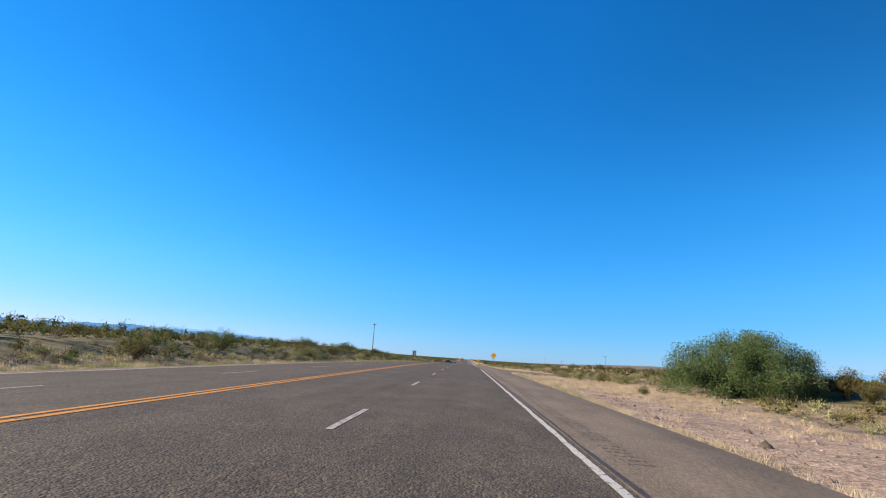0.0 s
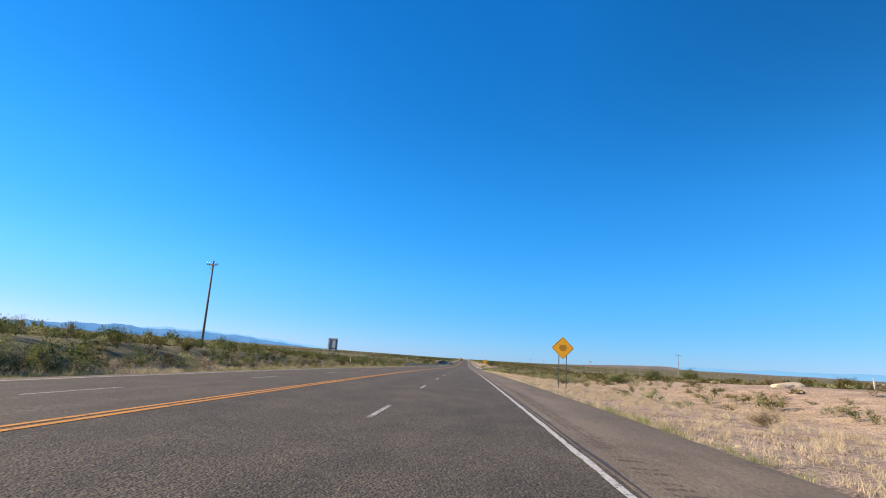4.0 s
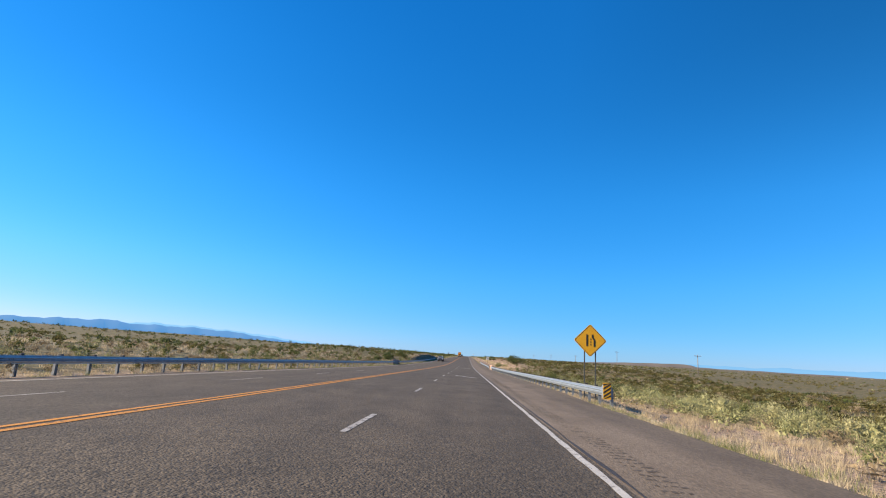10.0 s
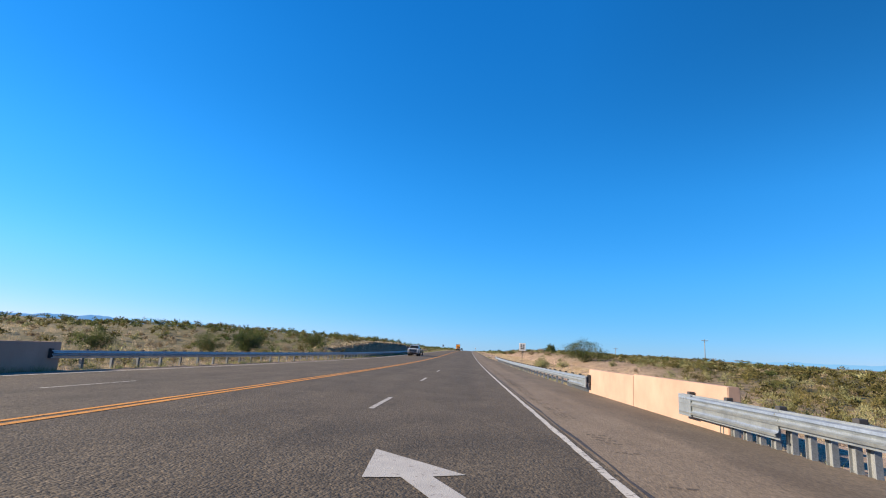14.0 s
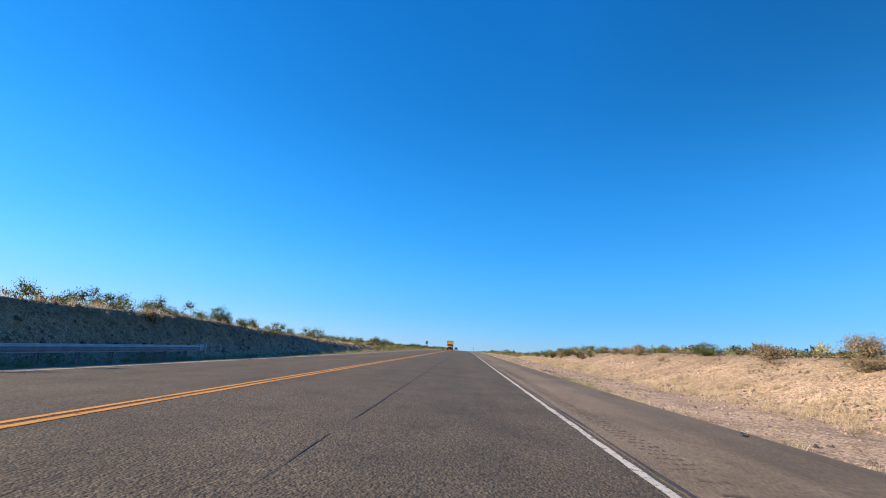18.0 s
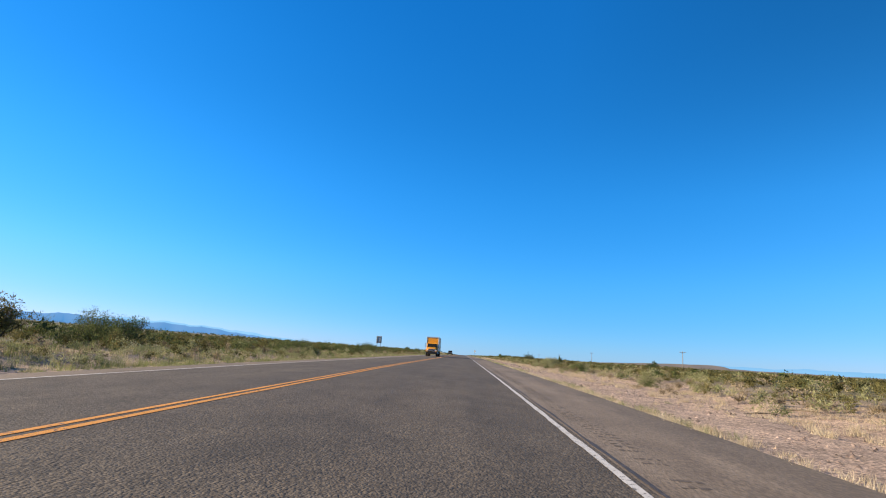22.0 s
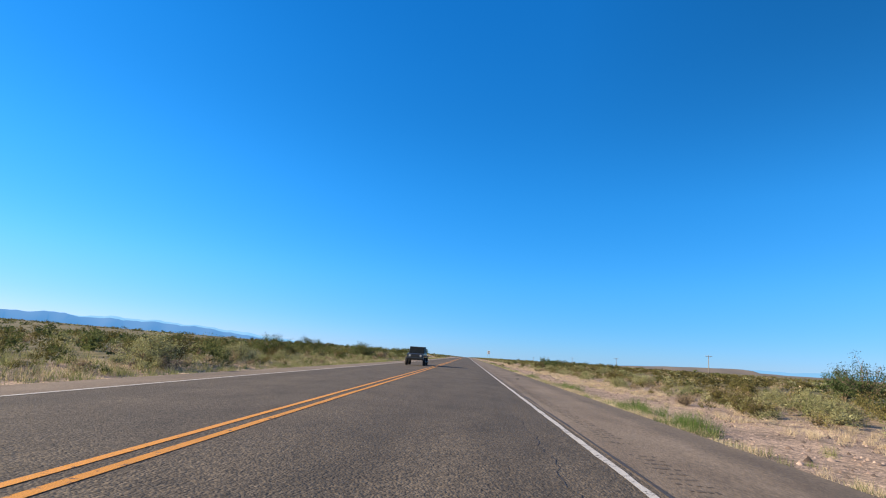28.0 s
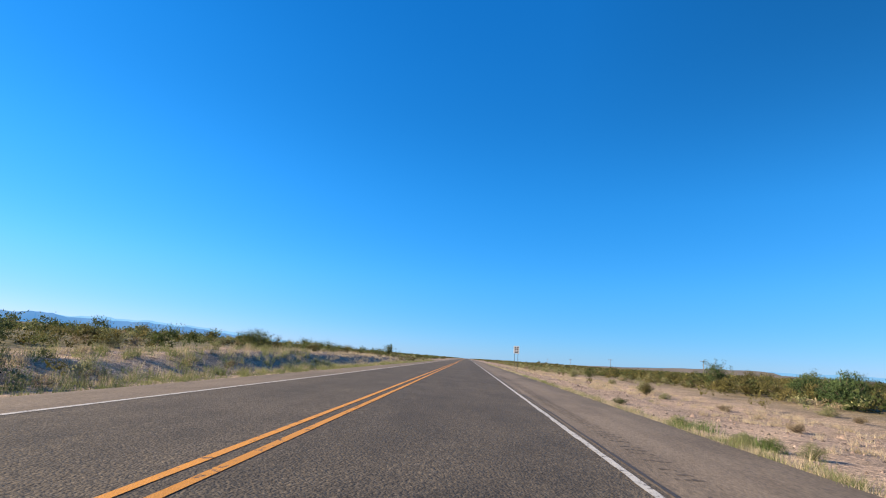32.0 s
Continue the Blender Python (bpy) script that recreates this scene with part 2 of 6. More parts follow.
wheel_tracks(ASPHALT, .8, .011, .86, 1.12)
wheel_tracks(SHOULDER, 1.4, .03, .9, 1.08)
SEAL = surface("crack_seal", [(.0296, .0244, .0207), (.0555, .0444, .037)], 6, .7, fine=.3, bump=.3)
WHITE_LINE = worn_paint("white_road_paint", (.444, .422, .385), (.0666, .0555, .0488), .40)
DASH_PAINT = worn_paint("white_dash_paint", (.37, .348, .318), (.0592, .0488, .0429), .43)
YELLOW_LINE = worn_paint("yellow_road_paint", (.533, .229, .0296), (.074, .0555, .0407), .38, 6)
EARTH = surface("desert_earth", [(.18, .123, .082), (.25, .174, .118), (.31, .22, .153), (.258, .182, .121), (.19, .132, .084)], 1.1, 0.95, fine=.36, fine_scale=9, pebbles=.55, pebble_scale=19,
                bump=.35, bump_scale=36, big=.26, big_scale=.3, relief=.01)


def overgrow(m, cover, lo, hi, right, left):
    """Away from the road the bare earth gives way to low dry growth, in ragged patches."""
    t = m.node_tree
    n, l = t.nodes, t.links
    b = n["Principled BSDF"]
    src = b.inputs["Base Color"].links[0].from_socket
    co, sp = n.new("ShaderNodeTexCoord"), n.new("ShaderNodeSeparateXYZ")
    l.new(co.outputs["Object"], sp.inputs[0])

    def ramp(source, a, z):
        r = n.new("ShaderNodeMapRange")
        r.inputs["From Min"].default_value, r.inputs["From Max"].default_value = a, z
        l.new(source, r.inputs["Value"])
        return r.outputs[0]

    def calc(op, u, v):
        k = n.new("ShaderNodeMath")
        k.operation = op
        for i, s in enumerate((u, v)):
            if isinstance(s, (int, float)):
                k.inputs[i].default_value = s
            else:
                l.new(s, k.inputs[i])
        return k.outputs[0]
    bare_flat = calc("MULTIPLY", ramp(sp.outputs[1], 78, 98), ramp(sp.outputs[1], 205, 180))       # here the gravel reaches farther out
    out = calc("ADD", ramp(calc("SUBTRACT", sp.outputs[0], calc("MULTIPLY", bare_flat, 17)), *right), ramp(sp.outputs[0], *left))
    no, small = n.new("ShaderNodeTexNoise"), n.new("ShaderNodeTexNoise")
    no.inputs["Scale"].default_value, no.inputs["Detail"].default_value, no.inputs["Roughness"].default_value = .13, 8, .7
    small.inputs["Scale"].default_value, small.inputs["Detail"].default_value = 1.3, 8
    l.new(co.outputs["Object"], no.inputs["Vector"])
    l.new(co.outputs["Object"], small.inputs["Vector"])
    f = calc("MULTIPLY", out, ramp(no.outputs[0], lo, hi))
    cr = n.new("ShaderNodeValToRGB")
    e = cr.color_ramp.elements
    e.new(.5)
    for i, c in enumerate(cover):
        e[i].position, e[i].color = .32 + .18 * i, (*c, 1)
    l.new(small.outputs[0], cr.inputs[0])
    mx = n.new("ShaderNodeMix")
    mx.data_type = "RGBA"
    l.new(f, mx.inputs["Factor"])
    l.new(src, mx.inputs["A"])
    l.new(cr.outputs[0], mx.inputs["B"])
    l.new(mx.outputs["Result"], b.inputs["Base Color"])


overgrow(EARTH, ((.047, .041, .01), (.088, .073, .021), (.17, .132, .06)), .25, .42, (10, 22), (-16.5, -20.5))
LEAF_DARK = surface("mesquite_leaf", [(.036, .05, .016), (.06, .078, .024), (.09, .104, .036), (.125, .13, .05)], .45, .85, fine=.3, fine_scale=9, island=.22, shift=.2, through_light=.35, spec=.2)
LEAF_GREEN = surface("fresh_green_leaf", [(.036, .06, .022), (.058, .088, .032), (.09, .12, .046)], .6, .85, fine=.3, fine_scale=9, island=.22, shift=.2, through_light=.35, spec=.2)
LEAF_OLIVE = surface("creosote_leaf", [(.054, .052, .017), (.084, .077, .025), (.116, .102, .036), (.156, .13, .054)], .5, .85, fine=.3, fine_scale=9, island=.22, shift=.2, through_light=.35, spec=.2)
LEAF_SAGE = surface("saltbush_leaf", [(.12, .134, .06), (.185, .192, .09), (.255, .248, .125), (.315, .295, .16)], .6, .85, fine=.3, fine_scale=9, island=.22, shift=.2, through_light=.35, spec=.2)
LEAF_DRY = surface("dry_brush", [(.13, .098, .06), (.2, .155, .098), (.27, .217, .142), (.34, .283, .19)], .6, .85, fine=.3, fine_scale=9, island=.22, shift=.2, through_light=.35, spec=.2)
GRASS_DRY = surface("dry_grass", [(.31, .25, .165), (.42, .345, .235), (.53, .445, .315)], .6, .9, island=.25, through_light=.4, spec=.2)
GRASS_GREEN = surface("green_grass", [(.12, .14, .055), (.185, .2, .08), (.29, .28, .13)], .6, .85, island=.25, through_light=.4, spec=.2)
TWIG = surface("twig_bark", [(.074, .0555, .037), (.133, .0999, .0703)], 8, .9, fine=.3)
# the far bank's shade is put into this rubble colour, darker than STONE
RUBBLE = surface("shade_toned_rubble", [(.09, .059, .035), (.13, .088, .053), (.17, .118, .073)], 2, .9, island=.3, fine=.25)
STONE = surface("gravel_stone", [(.08, .055, .043), (.18, .129, .101), (.31, .234, .188)], 2, .9, island=.7, fine=.2)


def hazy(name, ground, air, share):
    """A far range; haze from kilometres of sunlit air is painted as blue emission."""
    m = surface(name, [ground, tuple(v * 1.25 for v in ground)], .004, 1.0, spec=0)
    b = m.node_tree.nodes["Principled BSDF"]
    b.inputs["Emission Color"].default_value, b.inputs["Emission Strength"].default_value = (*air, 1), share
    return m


# these ranges glow in their haze colour; no air is modelled before them
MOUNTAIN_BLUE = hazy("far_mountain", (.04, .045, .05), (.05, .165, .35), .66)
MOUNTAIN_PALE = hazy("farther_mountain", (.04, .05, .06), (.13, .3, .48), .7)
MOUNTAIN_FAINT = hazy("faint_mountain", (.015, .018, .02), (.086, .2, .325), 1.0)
HILL_BROWN = hazy("far_hill", (.095, .07, .045), (.1, .13, .18), .24)
STEEL = surface("galvanized_steel", [(.255, .285, .315), (.315, .35, .38), (.355, .39, .415)], 3, .48, metal=.75, fine=.12, fine_scale=30, bump=.08)
POST_STEEL = surface("weathered_steel_post", [(.185, .2, .215), (.252, .266, .281)], 4, .6, metal=.5, fine=.2)
WOOD_POLE = surface("weathered_pole_wood", [(.11, .1, .09), (.18, .165, .15)], 4, .9, fine=.25, stretch=(4.44, 4.44, .444))
CONCRETE = surface("painted_concrete", [(.274, .185, .144), (.311, .213, .167)], 1.2, .85, fine=.06, fine_scale=40, bump=.2, bump_scale=50, big=.08, big_scale=.6)
SIGN_YELLOW = surface("sign_yellow_sheeting", [(.533, .266, .0074), (.577, .296, .0089)], 2, .5, fine=.05)
SIGN_WHITE = surface("sign_white_sheeting", [(.518, .518, .511), (.562, .562, .555)], 2, .5, fine=.04)
SIGN_BACK = surface("sign_bare_aluminium", [(.296, .311, .318), (.355, .37, .377)], 3, .45, metal=.6, fine=.08)
BLACK_SHEET = surface("black_sheeting", [(.0111, .0111, .0111), (.0185, .0185, .0178)], 4, .5)
SIGN_POST = surface("sign_post_steel", [(.0518, .0592, .0555), (.0814, .0851, .0777)], 5, .6, metal=.4, fine=.2)


# ---- building helpers ----
def tag_structure(ob, label, category):
    return tagged(ob, label, category, kind="structure")


def sheet(name, verts, faces, mat, smooth=False):
    """One mesh object from arrays of points and of quads or triangles."""
    verts = np.asarray(verts, dtype=np.float32).reshape(-1, 3)
    faces = np.asarray(faces, dtype=np.int32)
    k = faces.shape[1]
    me = bpy.data.meshes.new(name)
    me.vertices.add(len(verts))
    me.vertices.foreach_set("co", verts.ravel())
    me.loops.add(faces.size)
    me.loops.foreach_set("vertex_index", faces.ravel())
    me.polygons.add(len(faces))
    me.polygons.foreach_set("loop_start", np.arange(0, faces.size, k, dtype=np.int32))
    me.polygons.foreach_set("loop_total", np.full(len(faces), k, dtype=np.int32))
    if smooth:
        me.polygons.foreach_set("use_smooth", np.ones(len(faces), dtype=bool))
    me.update(calc_edges=True)
    me.materials.append(mat)
    return new(name, me)


def grid_faces(nx, ny):
    i = np.arange(nx - 1)[None, :] + nx * np.arange(ny - 1)[:, None]
    return np.stack([i, i + 1, i + 1 + nx, i + nx], -1).reshape(-1, 4)


def part(name, bm, mat, parent=None, label="", smooth=False):
    me = bpy.data.meshes.new(name)
    bm.to_mesh(me)
    bm.free()
    if smooth:
        me.polygons.foreach_set("use_smooth", np.ones(len(me.polygons), dtype=bool))
    me.materials.append(mat)
    ob = new(name, me)
    if parent is not None:
        ob.parent = parent
    if label:
        ob["label"] = label
    return ob


def base(name, x, y, z, turn=0.0, label="", category="", group="", kind=""):
    ob = new(name)
    ob.empty_display_size = 0.2
    ob.matrix_basis = pose(x, y, z, 0, 0, turn)
    return tagged(ob, label, category, group, kind)


def box(sx, sy, sz, at=(0, 0, 0), bevel=0.0, bm=None, turn=None):
    """A block with its middle at `at`, edges rounded by bevel."""
    own = bmesh.new()
    bmesh.ops.create_cube(own, size=1, matrix=Matrix.Diagonal((sx, sy, sz, 1)))
    if bevel:
        bmesh.ops.bevel(own, geom=own.edges[:], offset=bevel, segments=2, profile=.6, affect="EDGES")
    bmesh.ops.transform(own, matrix=Matrix.Translation(at) @ (turn or Matrix()), verts=own.verts)
    return merge(bm, own)


def merge(bm, own):
    if bm is None:
        return own
    me = bpy.data.meshes.new("join")
    own.to_mesh(me)
    own.free()
    bm.from_mesh(me)
    bpy.data.meshes.remove(me)
    return bm


def tube(points, radii, sides=8, bm=None, caps=True):
    """A round bar along points, with a radius at each."""
    bm = bm or bmesh.new()
    pts = [Vector(p) for p in points]
    rings = []
    for i, p in enumerate(pts):
        d = (pts[min(i + 1, len(pts) - 1)] - pts[max(i - 1, 0)]).normalized()
        a = d.orthogonal().normalized()
        b = d.cross(a)
        r = radii[i] if isinstance(radii, (list, tuple)) else radii
        rings.append([bm.verts.new(p + r * (math.cos(2 * math.pi * k / sides) * a + math.sin(2 * math.pi * k / sides) * b)) for k in range(sides)])
    for u, v in zip(rings, rings[1:]):
        for k in range(sides):
            bm.faces.new((u[k], u[(k + 1) % sides], v[(k + 1) % sides], v[k]))
    if caps:
        bm.faces.new(rings[0][::-1])
        bm.faces.new(rings[-1])
    return bm


def extrude_outline(outline, depth, axis="y", bm=None):
    """A closed outline of (a, b) pairs, thickened about zero along an axis."""
    bm = bm or bmesh.new()

    def place(a, b, d):
        return {"y": (a, d, b), "x": (d, a, b), "z": (a, b, d)}[axis]
    u = [bm.verts.new(place(a, b, -depth / 2)) for a, b in outline]
    v = [bm.verts.new(place(a, b, depth / 2)) for a, b in outline]
    n = len(outline)
    bm.faces.new(u)
    bm.faces.new(v[::-1])
    for k in range(n):
        bm.faces.new((u[k], v[k], v[(k + 1) % n], u[(k + 1) % n]))
    bmesh.ops.recalc_face_normals(bm, faces=bm.faces[:])
    return bm


# ---- ground ----
def smooth01(v):
    v = np.clip(v, 0, 1)
    return v * v * (3 - 2 * v)


def ripple(x, y):
    """Low humps of the desert floor, about one metre high far out."""
    return (np.sin(x * .031 + 1.3 * np.sin(y * .013)) * np.sin(y * .023 + .7) + .6 * np.sin(x * .083 + y * .047) * np.sin(y * .071 - x * .02 + 2)
            + .3 * np.sin(x * .21 + 1.1) * np.sin(y * .19 + .3 * x))


LEFT_BANK = ([-80, 0, 60, 100, 150, 182, 215, 260, 430, 455, 480, 515, 537, 560, 600, 640, 862, 890, 930, 1000],
             [.3, .75, 1.2, 1.45, 1.35, .9, .3, .1, .3, 1.5, 2.4, 2.3, 1.5, .9, .5, .15, .2, 1.0, .85, .1])
LEFT_RISE = ([-80, 150, 240, 430, 520, 640, 900, 1000], [.3, .3, 1.1, 1.3, .4, .1, .5, .2])
RIGHT_BANK = ([-80, 375, 400, 425, 455, 500, 540, 580, 615, 680, 840, 900, 1000],
              [0, 0, .5, 1.5, 1.9, 2.3, 2.1, 1.4, .5, .15, .1, .35, .2])
RIGHT_FALL = ([-80, 20, 44, 56, 86, 100, 140, 170, 200, 250, 290, 400, 430, 580, 700, 1000],
              [.05, .045, .032, .026, .026, .045, .055, .035, .028, .035, .085, .09, .03, .02, .04, .035])
RIGHT_RISE = ([-80, 60, 90, 120, 150, 200, 250, 285, 320, 600, 660, 760, 900, 1000], [.5, .6, .8, 1.3, 1.8, 1.15, .95, .3, 0, 0, .5, .5, .4, .3])


def ground_z(x, y):
    x, y = np.asarray(x, float), np.asarray(y, float)
    xl, xr = left_edge_x(y), right_edge_x(y)
    inner = np.clip(x, xl, xr)
    z = road_z(inner, y) - .05
    r, l = np.maximum(x - xr, 0), np.maximum(xl - x, 0)
    # beyond the right edge: a lip, a falling verge, then banks and the open desert
    z = z - np.minimum(r, .4) * .12 - np.minimum(r, 12) * np.interp(y, *RIGHT_FALL)
    z = z + np.interp(y, *RIGHT_BANK) * smooth01((r - np.interp(y, [420, 450], [2.5, 4.2])) / 9) * np.where(r > 60, np.maximum(0, 1 - (r - 60) / 60), 1)
    z = z + np.interp(y, *RIGHT_RISE) * smooth01((r - 10) / 16) * (1 - .75 * smooth01((r - 55) / 130))
    z = z + np.interp(y, *LEFT_BANK) * smooth01((l - 1.9) / np.interp(y, [200, 430], [7.5, 2.9])) + np.interp(y, *LEFT_RISE) * smooth01((l - 4) / 26) - np.minimum(l, .4) * .1
    off = np.maximum(r, l)
    z = z + ripple(x, y) * .32 * smooth01((off - 6) / 30) + ripple(x * .3, y * .3) * 1.2 * smooth01((off - 60) / 300)
    z = z + .05 * np.sin(x * 1.7 + y * .9) * np.sin(y * 1.3 - x * .6) * smooth01((off - .8) / 3)
    # open country levels out with distance
    far = smooth01((off - 150) / 500)
    z = z * (1 - far) + far * (-.7 + ripple(x * .2, y * .2) * 1.3)
    z = z + .019 * np.clip(l - 45, 0, 1500)
    # a low brown rise far to the right, a long swell on the left
    z = z + 3 * np.exp(-((x - 980) / 330) ** 2 - ((y - 2500) / 420) ** 2) + 2 * np.exp(-((x - 1900) / 500) ** 2 - ((y - 2600) / 500) ** 2)
    return z


def spread(a, b, near, steps):
    """Lines from a to b, fine at the near end and coarser away from it."""
    u = np.linspace(0, 1, steps)
    g = near * (np.expm1(u * np.log(abs(b - a) / near + 1)))
    return a + np.sign(b - a) * g


gx = np.unique(np.round(np.concatenate([spread(-19, -4800, .8, 70), np.arange(-19.2, -7, .6), np.arange(-6, 2.5, 2.0), np.arange(2.4, 17, .5),
                                        spread(17, 4800, .8, 70)]), 3))
gy = np.unique(np.round(np.concatenate([spread(-40, -900, 4, 16), np.arange(-40, 1000, 2.0), spread(1000, 4850, 3, 60)]), 3))
GX, GY = np.meshgrid(gx, gy)
ground = sheet("ground", np.stack([GX, GY, ground_z(GX, GY)], -1), grid_faces(len(gx), len(gy)), EARTH, smooth=True)
tag_structure(ground, "stony reddish tan desert ground beside the highway", "ground")

ry = np.concatenate([np.arange(-80, 1000, 2.0), spread(1000, 4200, 2, 80)[1:]])


def ribbon(name, edges, mat, lift=0.0, ys=ry):
    """A strip along the road between lines of x, one function each."""
    xs = np.stack([f(ys) for f in edges], -1)
    yy = np.repeat(ys[:, None], xs.shape[1], 1)
    zz = road_z(xs, yy) + lift
    return sheet(name, np.stack([xs, yy, zz], -1), grid_faces(xs.shape[1], len(ys)), mat)


flat = lambda v: (lambda y: np.full(len(y), v))
road = ribbon("road", [left_line_x, lambda y: (left_line_x(y) + yellow_x(y)) / 2, yellow_x, lambda y: yellow_x(y) / 2, flat(.14)], ASPHALT)
tag_structure(road, "worn grey-brown asphalt highway with coarse aggregate", "road")
edge_r = ribbon("pavement_right", [flat(.14), flat(1.6), right_edge_x], SHOULDER)
tag_structure(edge_r, "paler asphalt shoulder with a rumble strip", "shoulder")
edge_l = ribbon("pavement_left", [left_edge_x, left_line_x], SHOULDER)
tag_structure(edge_l, "narrow paved shoulder on the far side", "shoulder")


def jagged(y, seed, size):
    return size * (np.sin(y * 2.1 + seed) * np.sin(y * .77 + 2 * seed) + .6 * np.sin(y * 5.3 + seed))


def stripe(name, fx, width, mat, y0, y1, label, step=1.0, ragged=.006):
    ys = np.arange(y0, min(y1, 1000) + step, step)
    if y1 > 1000:
        ys = np.concatenate([ys, spread(ys[-1], y1, 2, 60)[1:]])
    ob = ribbon(name, [lambda y: fx(y) - width / 2 + jagged(y, .3, ragged), lambda y: fx(y) + width / 2 + jagged(y, 1.9, ragged)], mat, .006, ys)
    return tag_structure(ob, label, "road marking")


GAP = (61.2, 79.2)       # the edge line stops across a side entrance
stripe("edge_line", flat(0.0), .115, WHITE_LINE, -80, GAP[0], "worn white edge line painted along the shoulder", .5, .012)
stripe("edge_line", flat(0.0), .115, WHITE_LINE, GAP[1], 4200, "worn white edge line painted along the shoulder", .5, .012)
stripe("edge_line_left", left_line_x, .14, WHITE_LINE, -80, 4200, "worn white edge line along the far shoulder")
yellow_half = lambda y: np.interp(y, [600, 720], [.122, .16])
stripe("yellow_line", lambda y: yellow_x(y) - yellow_half(y), .12, YELLOW_LINE, -80, 4200, "orange-yellow solid centre line, one of two")
stripe("yellow_line", lambda y: yellow_x(y) + yellow_half(y), .12, YELLOW_LINE, -80, 4200, "orange-yellow solid centre line, one of two")
stripe("pavement_joint", flat(-3.72), .005, SEAL, 440, 560, "dark paving seam between the lanes", 1.0, .02)
stripe("pavement_joint", flat(.2), .055, SEAL, -80, 1000, "dark tar joint between lane and shoulder", 1.0, .02)


def dash(name, x, y0, length, width, mat):
    ys = np.linspace(y0, y0 + length, 4)
    ob = ribbon(name, [lambda y: x - width / 2 + jagged(y, y0, .005), lambda y: x + width / 2 + jagged(y, y0 + 2, .005)], mat, .006, ys)
    tagged(ob, "short white dash of a broken lane line", "road marking", "broken lane line", "structure")


for k in range(-4, 34):
    dash("lane_dash", -3.64, 8.15 + 12.19 * k, 3.05, .11, DASH_PAINT)
for k in range(-6, 32):
    dash("lane_dash_far_side", -11.0, 8.3 + 12.19 * k, 3.4, .11, DASH_PAINT)


# ---- far mountains ----
def ridge(name, profile, dist, mat, label, depth=250):
    """A mountain range as a solid wedge along compass angles from the middle of the drive: (degrees to the right, degrees high)."""
    rng = np.random.default_rng(len(profile))
    az = np.arange(profile[0][0], profile[-1][0] + .01, .35)
    el = np.interp(az, [p[0] for p in profile], [p[1] for p in profile])
    el = np.maximum(el + (.05 * np.sin(az * 1.7) + .035 * np.sin(az * 3.9 + 1) + .02 * np.sin(az * 8.3)) * np.minimum(1, el), .02)
    a = np.radians(az)
    h = dist * np.tan(np.radians(el))
    rows = []
    for d, k in ((-depth, -.03), (-depth * .45, .45), (0, 1.0), (depth, -.03)):
        hh = h * k + (.1 * np.sin(az * 2.3) * h if 0 < k < 1 else 0) - (20 if k < 0 else 0)
        rows.append(np.stack([(dist + d) * np.sin(a), 430 + (dist + d) * np.cos(a), hh - .5], -1))
    ob = sheet(name, np.stack(rows), grid_faces(len(az), 4), mat, smooth=True)
    tagged(ob, label, "mountains", kind="structure")


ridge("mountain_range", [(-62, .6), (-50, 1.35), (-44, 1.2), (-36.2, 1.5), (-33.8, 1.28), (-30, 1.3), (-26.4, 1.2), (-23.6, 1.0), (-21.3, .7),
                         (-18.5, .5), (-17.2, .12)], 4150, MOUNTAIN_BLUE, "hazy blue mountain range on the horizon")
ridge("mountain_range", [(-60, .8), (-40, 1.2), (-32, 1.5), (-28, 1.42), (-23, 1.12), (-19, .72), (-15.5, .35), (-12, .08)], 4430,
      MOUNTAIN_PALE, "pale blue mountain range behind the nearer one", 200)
def mesa(name, profile, y, depth, mat, label):
    """A long flat-topped hill across the view: (across, height) from its near end, with a gullied front."""
    xs = np.arange(profile[0][0], profile[-1][0] + 1, 12.0)
    h = np.interp(xs, [p[0] for p in profile], [p[1] for p in profile])
    h = h + .5 * np.sin(xs * .021) + .35 * np.sin(xs * .057 + 1)
    rows = []
    for d, k in ((0, -.15), (.3, .42), (.5, .9), (.62, 1.0), (.9, 1.0), (1.3, -.15)):
        gully = 14 * np.sin(xs * .05 + 3 * k) * (0 < k < 1)
        rows.append(np.stack([xs, y + d * depth + gully, h * k - .6 - (2 if k < 0 else 0)], -1))
    ob = sheet(name, np.stack(rows), grid_faces(len(xs), len(rows)), mat, smooth=True)
    tagged(ob, label, "hills", kind="structure")


mesa("low_hills", [(330, .5), (480, 5), (640, 11), (760, 16), (870, 19), (915, 18), (945, 10), (1040, 8), (1180, 9), (1330, 7), (1500, 9), (1700, 5), (1900, 7), (2300, 1)],
     2430, 220, HILL_BROWN, "low brown flat-topped mesa beyond the scrub plain")
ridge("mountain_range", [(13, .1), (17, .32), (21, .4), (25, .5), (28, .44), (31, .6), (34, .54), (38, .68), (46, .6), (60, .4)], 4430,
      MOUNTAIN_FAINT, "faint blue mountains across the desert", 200)


